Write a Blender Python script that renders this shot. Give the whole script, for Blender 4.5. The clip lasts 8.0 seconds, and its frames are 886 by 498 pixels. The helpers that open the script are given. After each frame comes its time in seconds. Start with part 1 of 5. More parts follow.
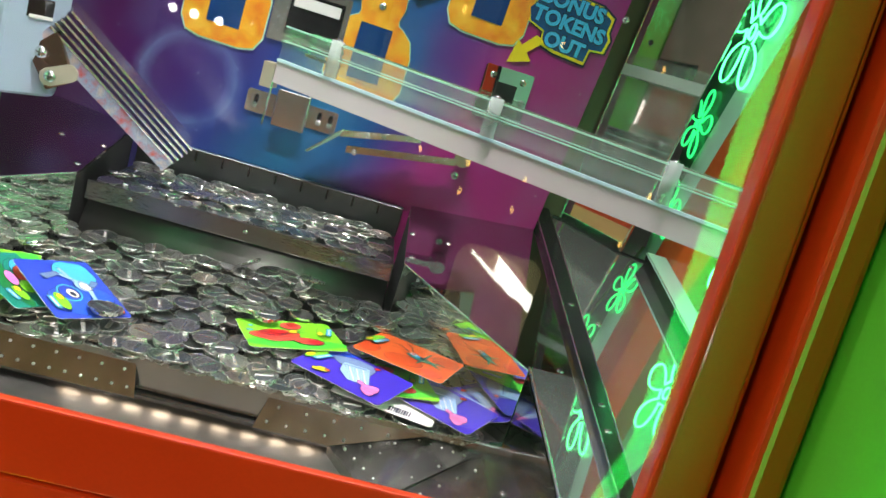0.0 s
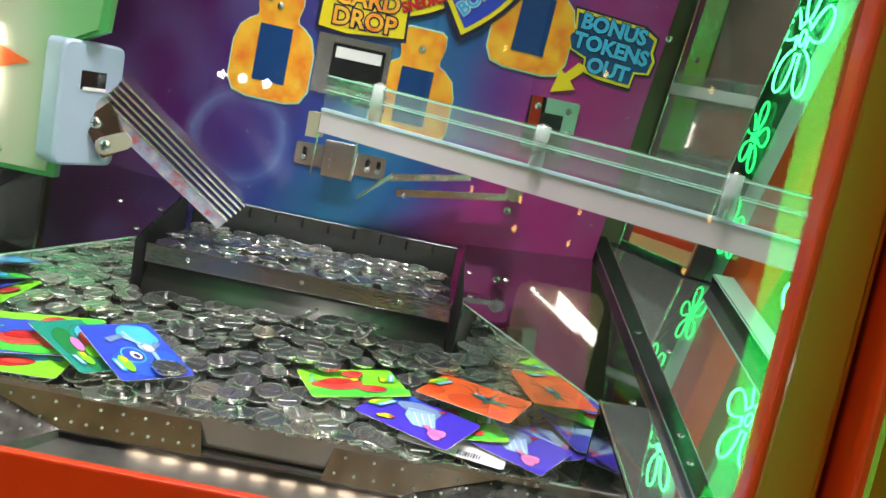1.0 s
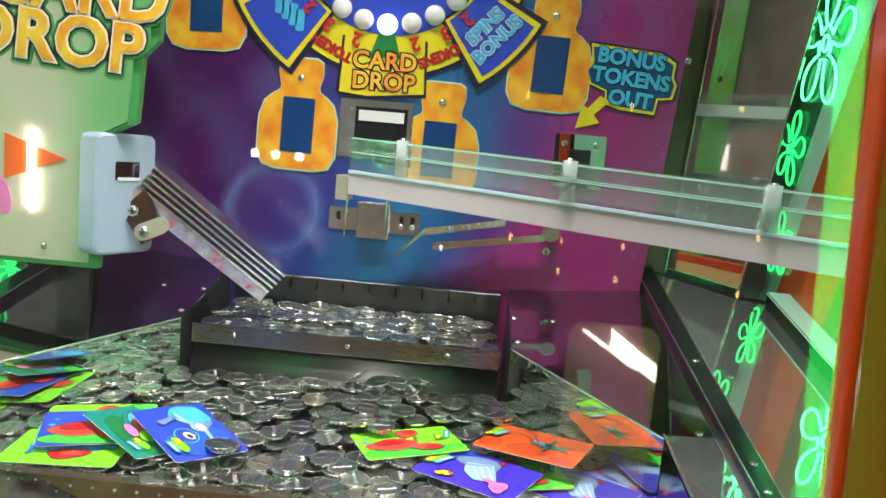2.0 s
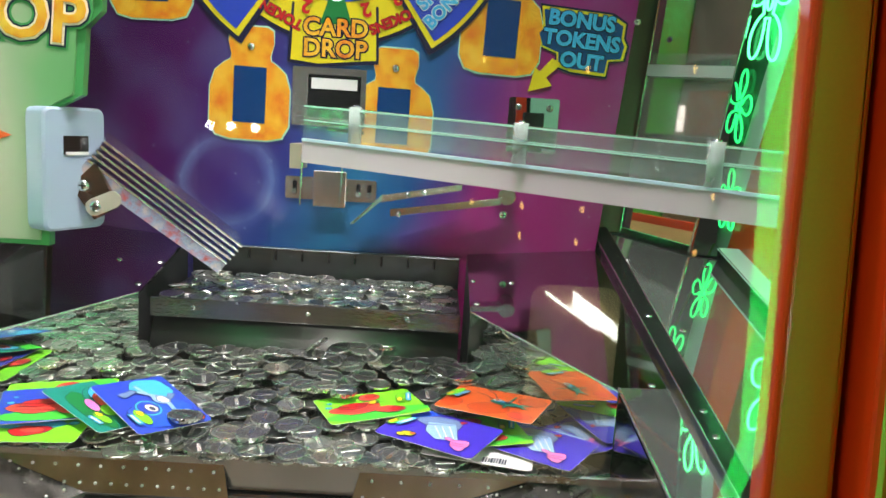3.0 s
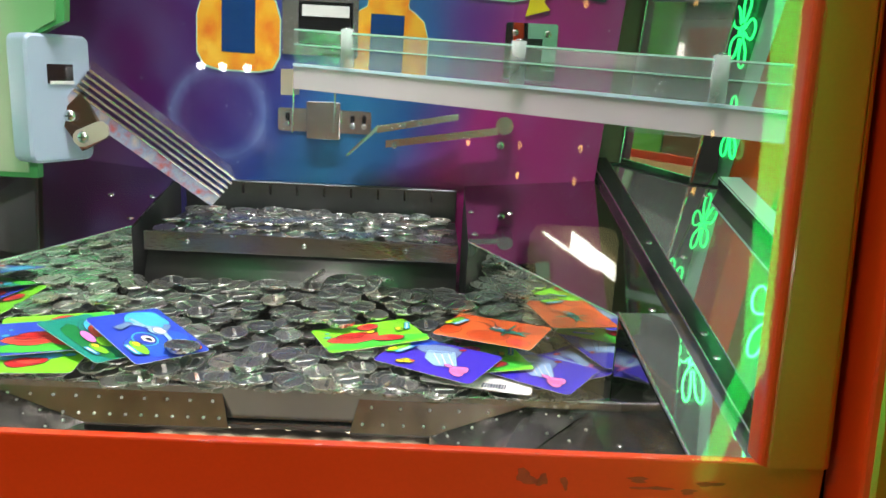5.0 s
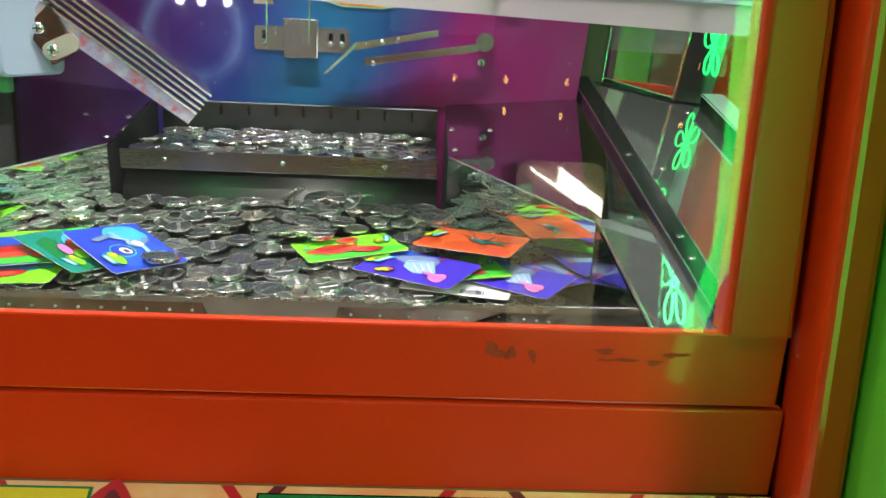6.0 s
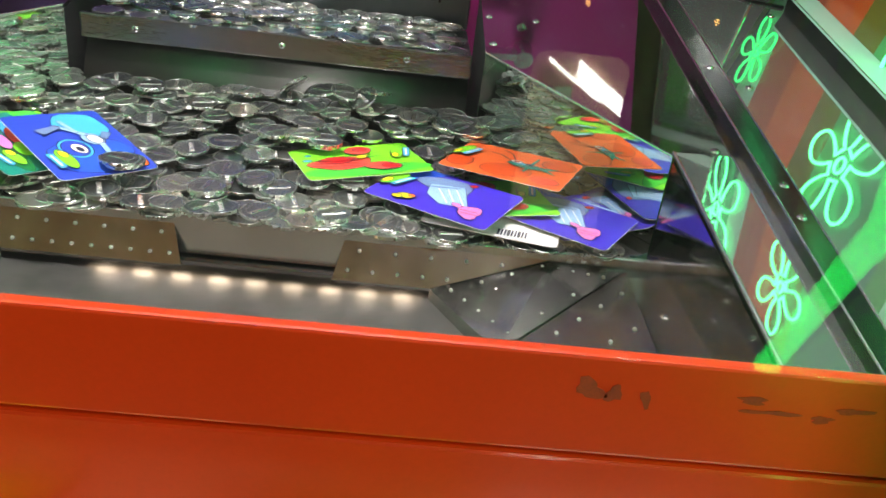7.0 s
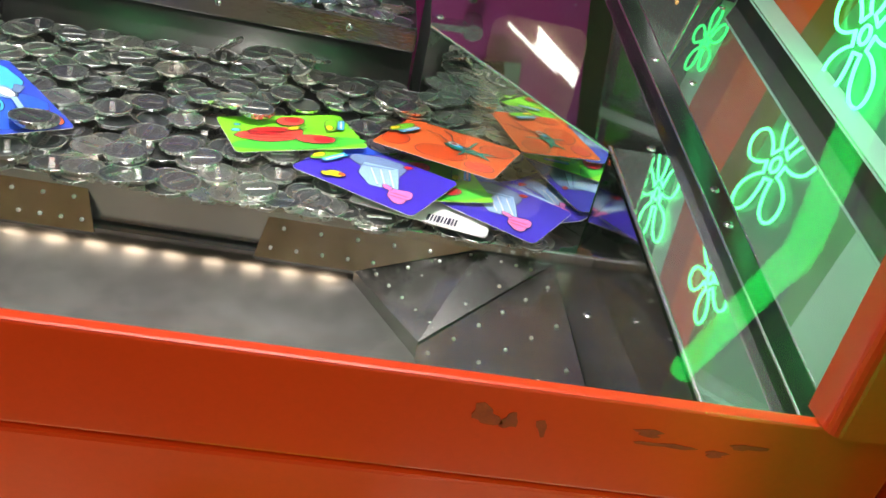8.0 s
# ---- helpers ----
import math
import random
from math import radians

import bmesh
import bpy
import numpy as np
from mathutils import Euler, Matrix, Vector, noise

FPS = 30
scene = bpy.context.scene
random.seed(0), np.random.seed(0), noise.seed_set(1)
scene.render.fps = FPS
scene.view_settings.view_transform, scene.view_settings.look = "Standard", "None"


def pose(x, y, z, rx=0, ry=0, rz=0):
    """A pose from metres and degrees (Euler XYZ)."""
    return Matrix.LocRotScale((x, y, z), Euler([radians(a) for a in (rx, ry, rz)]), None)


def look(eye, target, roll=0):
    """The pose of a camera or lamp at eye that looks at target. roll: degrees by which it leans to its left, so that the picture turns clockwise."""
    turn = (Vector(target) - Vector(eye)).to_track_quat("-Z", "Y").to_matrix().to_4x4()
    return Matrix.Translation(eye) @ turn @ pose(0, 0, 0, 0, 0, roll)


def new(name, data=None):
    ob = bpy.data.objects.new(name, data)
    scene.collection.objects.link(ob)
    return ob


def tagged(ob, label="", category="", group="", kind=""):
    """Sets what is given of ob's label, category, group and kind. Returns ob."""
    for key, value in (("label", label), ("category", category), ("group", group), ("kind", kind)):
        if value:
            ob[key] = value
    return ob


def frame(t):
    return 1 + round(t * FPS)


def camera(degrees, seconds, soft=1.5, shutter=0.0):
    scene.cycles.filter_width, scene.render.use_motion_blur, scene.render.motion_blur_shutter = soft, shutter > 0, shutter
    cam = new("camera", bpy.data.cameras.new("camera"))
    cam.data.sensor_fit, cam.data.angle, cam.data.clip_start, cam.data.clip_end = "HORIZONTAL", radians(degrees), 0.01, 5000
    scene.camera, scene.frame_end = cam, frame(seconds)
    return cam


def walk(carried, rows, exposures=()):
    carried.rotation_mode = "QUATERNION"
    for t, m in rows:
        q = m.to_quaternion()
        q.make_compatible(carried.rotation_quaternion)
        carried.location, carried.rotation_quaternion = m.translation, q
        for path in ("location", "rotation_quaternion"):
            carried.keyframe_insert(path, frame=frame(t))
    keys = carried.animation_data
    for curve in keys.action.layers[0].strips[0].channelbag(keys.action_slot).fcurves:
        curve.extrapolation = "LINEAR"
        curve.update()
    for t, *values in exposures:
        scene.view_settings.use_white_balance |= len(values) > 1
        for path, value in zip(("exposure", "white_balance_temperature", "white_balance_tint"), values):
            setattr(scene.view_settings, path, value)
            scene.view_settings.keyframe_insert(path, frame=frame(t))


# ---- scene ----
cam = camera(60.0, 8.0)
PATH = [
    (0, (-0.019, 0.073, 1.282), (0.222, 2.009, 0.842), 17.4),
    (0.5, (-0.034, 0.084, 1.282), (0.089, 2.031, 0.842), 16.5),
    (1, (-0.015, 0.084, 1.275), (0.054, 2.048, 0.904), 12.0),
    (1.5, (-0.015, 0.091, 1.279), (-0.043, 2.075, 1.03), 4.5),
    (1.7, (-0.012, 0.091, 1.272), (-0.089, 2.075, 1.031), 4.8),
    (2.8, (-0.003, 0.084, 1.27), (-0.002, 2.056, 0.958), 4.9),
    (3, (-0.001, 0.083, 1.269), (0.03, 2.056, 0.944), 3.6),
    (3.5, (-0.002, 0.082, 1.249), (0.069, 2.037, 0.834), 3.3),
    (4, (0.005, 0.088, 1.253), (0.102, 2.028, 0.774), 3.0),
    (4.2, (0.007, 0.092, 1.253), (0.102, 2.031, 0.766), 2.8),
    (5.3, (-0.001, 0.089, 1.25), (0.028, 2.037, 0.795), 2.9),
    (5.5, (0.003, 0.087, 1.252), (0.041, 2.027, 0.768), 2.4),
    (6, (0.012, 0.083, 1.22), (0.086, 1.993, 0.63), 2.6),
    (6.5, (0.01, 0.093, 1.215), (0.123, 1.967, 0.525), 4.4),
    (7, (-0.012, 0.21, 1.209), (0.104, 2.005, 0.333), 7.3),
    (7.5, (-0.004, 0.245, 1.199), (0.219, 1.982, 0.233), 11.6),
    (8, (0.001, 0.227, 1.222), (0.257, 1.966, 0.267), 12.8),
]
walk(cam, [(t, look(eye, target, roll)) for t, eye, target, roll in PATH])

# ---- light ----
world = bpy.data.worlds.new("world")
scene.world = world
world.use_nodes = True
world.node_tree.nodes["Background"].inputs[0].default_value = (0.62, 0.72, 1.0, 1)
world.node_tree.nodes["Background"].inputs[1].default_value = 0.03
scene.view_settings.exposure = 0.0

XC = -0.123      # middle of the machine
YB = 0.98        # face of the back board
YF = 0.40        # face of the window frame
XR = 0.2175      # fold of the side decks, under the inner guard rail
XW = 0.366       # face of the printed side wall


def lin(r, g, b):
    """Linear colour from 0..255 screen values."""
    return tuple((v / 12.92 if v <= 0.04045 else ((v + 0.055) / 1.055) ** 2.4) for v in (r / 255, g / 255, b / 255))


def area(name, at, to, sx, sy, watts, color):
    d = bpy.data.lights.new(name, "AREA")
    d.shape, d.size, d.size_y, d.energy, d.color = "RECTANGLE", sx, sy, watts, color
    ob = new(name, d)
    ob.matrix_world = look(at, to)
    return ob


# small white spot lamps under the machine's roof and the hall's ceiling light
for k in range(5):
    lamp = area("roof_and_fill_light", (XC - 0.24 + 0.12 * k, 0.54, 2.20), (XC - 0.16 + 0.08 * k, 0.65, 1.0), 0.04, 0.04, 0.72, (1.0, 0.96, 0.95))
    lamp.data.spread = radians(62)
# two cross-aimed fill lights, added to lift the striped side walls
for s in (1, -1):
    lamp = area("roof_and_fill_light", (XC - 0.36 * s, 0.60, 2.20), (XC + 0.47 * s, 0.80, 1.20), 0.04, 0.04, 0.72, (1.0, 0.96, 0.95))
    lamp.data.spread = radians(60)
area("hall_and_fill_light", (1.00, -2.40, 2.80), (0.1, 0.4, 1.0), 0.35, 0.35, 44.0, (1.0, 0.96, 0.92))
# added fill: from the left for flank and pillar, then for the hall's far wall
area("hall_and_fill_light", (-1.5, -0.6, 2.80), (-0.4, -0.2, 1.0), 1.0, 1.0, 19.0, (1.0, 0.96, 0.92))
area("hall_and_fill_light", (1.4, -3.0, 2.85), (0.8, -3.6, 0.5), 1.0, 1.0, 10.0, (1.0, 0.93, 0.84))


# ---- materials ----
class N:
    """A small wrapper round a material's node tree."""

    def __init__(self, name):
        self.m = bpy.data.materials.new(name)
        self.m.use_nodes = True
        self.t = self.m.node_tree
        self.b = self.t.nodes["Principled BSDF"]

    def add(self, kind, **values):
        n = self.t.nodes.new(kind)
        for k, v in values.items():
            if k in n.inputs:
                n.inputs[k].default_value = v
        return n

    def link(self, a, b):
        self.t.links.new(a, b)

    def coords(self, scale=1.0):
        tc = self.add("ShaderNodeTexCoord")
        mp = self.add("ShaderNodeMapping")
        mp.inputs["Scale"].default_value = (scale, scale, scale) if not isinstance(scale, tuple) else scale
        self.link(tc.outputs["Object"], mp.inputs["Vector"])
        return mp.outputs["Vector"]

    def noise(self, scale, detail=4.0, rough=0.55, vec=None):
        n = self.add("ShaderNodeTexNoise", Scale=scale, Detail=detail, Roughness=rough)
        self.link(vec if vec is not None else self.coords(), n.inputs["Vector"])
        return n.outputs["Fac"]

    def ramp(self, fac, stops, mode="LINEAR"):
        r = self.add("ShaderNodeValToRGB")
        e = r.color_ramp.elements
        r.color_ramp.interpolation = mode
        while len(e) < len(stops):
            e.new(0.5)
        for el, (p, c) in zip(e, stops):
            el.position, el.color = p, (*c, 1)
        self.link(fac, r.inputs["Fac"])
        return r.outputs["Color"]

    def mix(self, fac, a, b, mode="MIX"):
        m = self.add("ShaderNodeMix")
        m.data_type, m.blend_type = "RGBA", mode
        for k, v in ((0, fac), (6, a), (7, b)):
            if isinstance(v, (int, float)):
                m.inputs[k].default_value = v
            elif isinstance(v, tuple):
                m.inputs[k].default_value = (*v, 1)
            else:
                self.link(v, m.inputs[k])
        return m.outputs[2]

    def math(self, op, a, b=0.0, c=0.0):
        m = self.add("ShaderNodeMath")
        m.operation = op
        for k, v in enumerate((a, b, c)):
            if isinstance(v, (int, float)):
                m.inputs[k].default_value = v
            else:
                self.link(v, m.inputs[k])
        return m.outputs[0]

    def bump(self, height, strength=0.2, dist=0.001):
        b = self.add("ShaderNodeBump", Strength=strength, Distance=dist)
        self.link(height, b.inputs["Height"])
        self.link(b.outputs["Normal"], self.b.inputs["Normal"])


def surface(name, color, rough=0.4, metal=0.0, vary=0.12, grain=60.0, blotch=9.0, bump=0.08, coat=0.0, stretch=None, rough_vary=0.12):
    """A painted, plastic or metal surface with colour and gloss varying at two scales."""
    n = N(name)
    vec = n.coords(stretch if stretch else 1.0)
    fine, wide = n.noise(grain, 5, 0.6, vec), n.noise(blotch, 3, 0.5)
    both = n.math("ADD", n.math("MULTIPLY", fine, 0.5), n.math("MULTIPLY", wide, 0.5))
    dark, light = tuple(c * (1 - vary) for c in color), tuple(min(1, c * (1 + vary)) for c in color)
    n.link(n.ramp(both, [(0.3, dark), (0.7, light)]), n.b.inputs["Base Color"])
    r = n.math("ADD", rough - rough_vary / 2, n.math("MULTIPLY", both, rough_vary))
    n.link(r, n.b.inputs["Roughness"])
    n.b.inputs["Metallic"].default_value = metal
    n.b.inputs["Coat Weight"].default_value = coat
    n.b.inputs["Coat Roughness"].default_value = 0.08
    if bump:
        n.bump(fine, bump, 0.0006)
    return n.m


def glow(name, color, power):
    n = N(name)
    n.b.inputs["Base Color"].default_value = (*color, 1)
    n.b.inputs["Emission Color"].default_value = (*color, 1)
    n.b.inputs["Emission Strength"].default_value = power
    return n.m


def clear(name, tint=(0.97, 0.99, 0.98), gloss=0.9, rough=0.02, ior=1.45, haze=0.0):
    """Thin clear plastic or window glass: see-through, with gloss by angle."""
    n = N(name)
    out = n.t.nodes["Material Output"]
    n.t.nodes.remove(n.b)
    tr = n.add("ShaderNodeBsdfTransparent", Color=(*tint, 1))
    gl = n.add("ShaderNodeBsdfGlossy", Color=(gloss, gloss, gloss, 1), Roughness=rough)
    facing = n.add("ShaderNodeLayerWeight", Blend=0.5).outputs["Facing"]
    f0 = ((ior - 1) / (ior + 1)) ** 2
    fr = n.math("ADD", f0, n.math("MULTIPLY", 1 - f0, n.math("POWER", facing, 5.0)))
    mx = n.add("ShaderNodeMixShader")
    n.link(fr, mx.inputs[0])
    if haze:
        df = n.add("ShaderNodeBsdfDiffuse", Color=(0.8, 0.84, 0.84, 1))
        hz = n.add("ShaderNodeMixShader", Fac=haze)
        n.link(n.math("MULTIPLY", n.noise(30.0, 3, 0.5), haze * 2), hz.inputs[0])
        n.link(tr.outputs[0], hz.inputs[1])
        n.link(df.outputs[0], hz.inputs[2])
        n.link(hz.outputs[0], mx.inputs[1])
    else:
        n.link(tr.outputs[0], mx.inputs[1])
    n.link(gl.outputs[0], mx.inputs[2])
    n.link(mx.outputs[0], out.inputs["Surface"])
    return n.m


M_ORANGE = surface("orange_paint", lin(206, 56, 10), 0.33, 0, 0.07, 500, 14, 0.05, coat=0.35)
M_GREEN_SIDE = surface("green_paint", lin(92, 178, 52), 0.4, 0, 0.06, 500, 12, 0.05)
M_STEEL = surface("polished_steel", (0.40, 0.39, 0.39), 0.09, 1.0, 0.12, 90, 12, 0.02, stretch=(1, 12, 1), rough_vary=0.06)
M_DECK = surface("mirror_steel", (0.70, 0.71, 0.71), 0.03, 0.90, 0.08, 60, 10, 0.0, stretch=(10, 1, 1), rough_vary=0.03)
M_WING = surface("dark_mirror_steel", (0.50, 0.50, 0.51), 0.045, 1.0, 0.10, 70, 10, 0.0, stretch=(1, 10, 1), rough_vary=0.05)
M_STEEL_DK = surface("dark_polished_steel", (0.38, 0.37, 0.38), 0.06, 1.0, 0.12, 90, 10, 0.015, stretch=(10, 1, 1), rough_vary=0.05)
M_DARK_STEEL = surface("dark_satin_steel", (0.12, 0.13, 0.14), 0.3, 1.0, 0.15, 120, 10, 0.02)
M_BRUSHED = surface("brushed_steel", (0.22, 0.215, 0.21), 0.28, 1.0, 0.15, 160, 10, 0.05, stretch=(1, 14, 14))
M_ROLLED = surface("worn_rolled_steel", (0.16, 0.155, 0.15), 0.42, 1.0, 0.2, 160, 10, 0.05, stretch=(1, 14, 14))
M_CHROME = surface("bright_metal", (0.78, 0.78, 0.77), 0.25, 1.0, 0.05, 120, 20, 0.0, rough_vary=0.06)
# real black plastic, and also the shade painted into slots and gaps
M_BLACK = surface("black_plastic_and_gap_shade", (0.008, 0.008, 0.010), 0.14, 0, 0.2, 200, 20, 0.05)
M_CHUTE = surface("satin_steel", (0.34, 0.325, 0.312), 0.24, 1.0, 0.30, 60, 16, 0.03, rough_vary=0.14)
M_CHUTE_FLOOR = surface("worn_steel_floor", (0.29, 0.278, 0.268), 0.40, 1.0, 0.34, 45, 14, 0.04, rough_vary=0.12)
M_DIMPLE_GLINT = surface("dimple_glint", (0.85, 0.84, 0.82), 0.38, 1.0, 0.05, 60, 20, 0.0, rough_vary=0.06)
M_FACE = surface("mirror_plate", (0.68, 0.69, 0.67), 0.02, 1.0, 0.05, 40, 8, 0.0, rough_vary=0.02)
M_MIRROR = surface("mirror", (0.80, 0.79, 0.77), 0.02, 1.0, 0.03, 20, 4, 0.0, rough_vary=0.01)
M_BROWN = surface("brown_laminate", lin(88, 66, 40), 0.3, 0, 0.1, 80, 10, 0.04)
M_MINT = surface("mint_trim", lin(176, 226, 206), 0.35, 0, 0.05, 100, 12, 0.03)
M_RAIL_WHITE = surface("rail_plastic", lin(206, 192, 200), 0.4, 0, 0.05, 120, 10, 0.03)
M_PLY = surface("plywood", lin(214, 170, 112), 0.55, 0, 0.15, 50, 8, 0.1, stretch=(2, 1, 14))
M_WHITE = surface("white_plastic", (0.80, 0.77, 0.78), 0.4, 0, 0.05, 120, 10, 0.03)
M_MIRRORED_BAR = surface("mirrored_bar", lin(178, 186, 186), 0.25, 0, 0.06, 120, 10, 0.03)
M_GREY_BLUE = surface("grey_blue_plastic", lin(166, 182, 205), 0.42, 0, 0.05, 200, 12, 0.05)
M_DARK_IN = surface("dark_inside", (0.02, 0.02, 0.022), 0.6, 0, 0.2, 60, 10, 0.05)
M_HALL = surface("hall_wall", lin(140, 134, 128), 0.7, 0, 0.15, 6, 1.5, 0.1)
M_HALL_DK = surface("hall_dark", lin(52, 46, 48), 0.6, 0, 0.3, 4, 1.0, 0.1)
M_CARPET = surface("carpet", lin(60, 40, 46), 0.95, 0, 0.35, 300, 3, 0.4)
M_ACRYL = clear("clear_acrylic", (0.965, 0.98, 0.98), 0.95, 0.05, 1.49, 0.07)
M_POST = clear("cloudy_acrylic", (0.90, 0.94, 0.94), 0.95, 0.06, 1.49, 0.34)
M_GLASS = clear("window_glass", (0.985, 0.99, 0.985), 0.9, 0.0, 1.48, 0.007)
M_NEON = glow("green_neon", (0.085, 1.0, 0.29), 4.5)
M_NEON_FILL = glow("green_fill_neon", (0.10, 1.0, 0.30), 5.5)
M_NEON_DIM = glow("dim_green_neon", (0.03, 1.0, 0.22), 1.6)
M_LED_GREEN = glow("green_led", (0.006, 1.0, 0.10), 7.5)
M_LED_WARM = glow("warm_led", (1.0, 0.80, 0.58), 11.0)
M_LED_SOFT = glow("soft_warm_glow", (1.0, 0.78, 0.55), 2.0)
M_TUBE = glow("white_bar_glow", (1.0, 0.97, 0.92), 20.0)


# ---- mesh helpers ----
def mesh_of(bm, name, smooth=False):
    me = bpy.data.meshes.new(name)
    bmesh.ops.recalc_face_normals(bm, faces=bm.faces)
    bm.to_mesh(me)
    bm.free()
    if smooth:
        for p in me.polygons:
            p.use_smooth = True
    return me


def part(name, bm, material, parent=None, label="", smooth=False):
    me = mesh_of(bm, name, smooth) if not isinstance(bm, bpy.types.Mesh) else bm
    if not me.materials:
        me.materials.append(material)
    ob = new(name, me)
    if parent:
        ob.parent = parent
    if label:
        tagged(ob, label)
    return ob


def thing(name, label, category, group="", kind="", at=None):
    ob = new(name)
    ob.empty_display_size = 0.02
    if at is not None:
        ob.matrix_world = at
    return tagged(ob, label, category, group, kind)


def solid(name, bm, material, label, category="", group="", kind="", smooth=False):
    return tagged(part(name, bm, material, None, "", smooth), label, category, group, kind)


def box(x0, x1, y0, y1, z0, z1, bevel=0.0, seg=2, bm=None):
    b = bmesh.new()
    bmesh.ops.create_cube(b, size=1)
    bmesh.ops.scale(b, vec=(x1 - x0, y1 - y0, z1 - z0), verts=b.verts)
    bmesh.ops.translate(b, vec=((x0 + x1) / 2, (y0 + y1) / 2, (z0 + z1) / 2), verts=b.verts)
    if bevel:
        bmesh.ops.bevel(b, geom=b.edges, offset=bevel, segments=seg, affect="EDGES", profile=0.6)
    return join(bm, b)


def join(bm, b):
    if bm is None:
        return b
    me = bpy.data.meshes.new("tmp")
    b.to_mesh(me)
    b.free()
    bm.from_mesh(me)
    bpy.data.meshes.remove(me)
    return bm


def prism(points, depth, m=None, bevel=0.0, bm=None):
    """A flat polygon in its own x, y plane, extruded along +z, then set by m."""
    b = bmesh.new()
    vs = [b.verts.new((x, y, 0)) for x, y in points]
    f = b.faces.new(vs)
    out = bmesh.ops.extrude_face_region(b, geom=[f])
    bmesh.ops.translate(b, vec=(0, 0, depth), verts=[v for v in out["geom"] if isinstance(v, bmesh.types.BMVert)])
    if bevel:
        bmesh.ops.recalc_face_normals(b, faces=b.faces)
        bmesh.ops.bevel(b, geom=b.edges, offset=bevel, segments=1, affect="EDGES")
    if m is not None:
        bmesh.ops.transform(b, matrix=m, verts=b.verts)
    return join(bm, b)


def hull(corners, bm=None):
    """A six-sided block from its eight corners: four below, four above, in the same order."""
    b = bmesh.new()
    v = [b.verts.new(c) for c in corners]
    for q in ((0, 1, 2, 3), (4, 5, 6, 7), (0, 1, 5, 4), (1, 2, 6, 5), (2, 3, 7, 6), (3, 0, 4, 7)):
        b.faces.new([v[i] for i in q])
    return join(bm, b)


def rod(a, c, r, seg=10, bm=None, r2=None):
    b = bmesh.new()
    a, c = Vector(a), Vector(c)
    bmesh.ops.create_cone(b, cap_ends=True, segments=seg, radius1=r, radius2=r if r2 is None else r2, depth=(c - a).length)
    q = (c - a).to_track_quat("Z", "Y").to_matrix().to_4x4()
    bmesh.ops.transform(b, matrix=Matrix.Translation((a + c) / 2) @ q, verts=b.verts)
    return join(bm, b)


def tube(points, r, seg=8, closed=False, bm=None):
    """A round tube along a line of points."""
    b = bmesh.new()
    pts = [Vector(p) for p in points]
    rings, n = [], len(pts)
    for i, p in enumerate(pts):
        d = pts[(i + 1) % n] - pts[i - 1] if closed or 0 < i < n - 1 else (pts[1] - pts[0] if i == 0 else pts[-1] - pts[-2])
        u = d.cross(Vector((1, 0.013, 0.02)))
        u = (u if u.length > 1e-9 else d.cross(Vector((0, 0, 1)))).normalized()
        w = d.cross(u).normalized()
        rings.append([b.verts.new(p + r * (math.cos(a) * u + math.sin(a) * w)) for a in (2 * math.pi * k / seg for k in range(seg))])
    for i in range(n if closed else n - 1):
        s, e = rings[i], rings[(i + 1) % n]
        for k in range(seg):
            b.faces.new((s[k], s[(k + 1) % seg], e[(k + 1) % seg], e[k]))
    if not closed:
        b.faces.new(rings[0])
        b.faces.new(rings[-1])
    return join(bm, b)


def rounded(w, h, r, seg=4):
    """Outline of a rounded rectangle round the origin."""
    out = []
    for cx, cy, a0 in ((w / 2 - r, h / 2 - r, 0), (-w / 2 + r, h / 2 - r, 90), (-w / 2 + r, -h / 2 + r, 180), (w / 2 - r, -h / 2 + r, 270)):
        for k in range(seg + 1):
            a = radians(a0 + 90 * k / seg)
            out.append((cx + r * math.cos(a), cy + r * math.sin(a)))
    return out


def letters(text, size, thick=0.0006, bold=0.0, spread=1.0):
    """A mesh of the built-in font's letters, centred, facing +z in its own plane."""
    cu = bpy.data.curves.new("letters", "FONT")
    cu.body, cu.size, cu.extrude, cu.offset, cu.space_character = text, size, thick / 2, bold, spread
    cu.align_x, cu.align_y, cu.resolution_u = "CENTER", "CENTER", 3
    ob = bpy.data.objects.new("letters", cu)
    me = bpy.data.meshes.new_from_object(ob)
    bpy.data.objects.remove(ob)
    bpy.data.curves.remove(cu)
    return me


def screw(at, normal, r=0.0035, group="screws", material=None):
    """A domed cross-head screw on a surface."""
    b = bmesh.new()
    bmesh.ops.create_uvsphere(b, u_segments=12, v_segments=6, radius=r)
    bmesh.ops.scale(b, vec=(1, 1, 0.45), verts=b.verts)
    bmesh.ops.delete(b, geom=[v for v in b.verts if v.co.z < -1e-5], context="VERTS")
    ob = thing("screw", "small bright domed cross-head screw", "screw", group)
    ob.matrix_world = Matrix.Translation(at) @ Vector(normal).to_track_quat("Z", "Y").to_matrix().to_4x4()
    part("head", b, material or M_CHROME, ob, "", True)
    x = box(-r * 0.6, r * 0.6, -r * 0.1, r * 0.1, r * 0.4, r * 0.47)
    box(-r * 0.1, r * 0.1, -r * 0.6, r * 0.6, r * 0.4, r * 0.472, bm=x)
    part("recess", x, M_DARK_IN, ob)
    return ob


def deck_z(x, y):
    """Height of the sloping side decks, the same on both sides of the middle; outside the fold they fall to the wall."""
    x = abs(x - XC) + XC
    return 1.089 + 0.2125 * (y - 0.846) + 0.09 * (min(x, XR) - 0.051) - 0.075 * max(0.0, x - XR)


def side(x, s):
    """x on the given side (+1 or -1) of the machine's middle."""
    return XC + s * (x - XC)


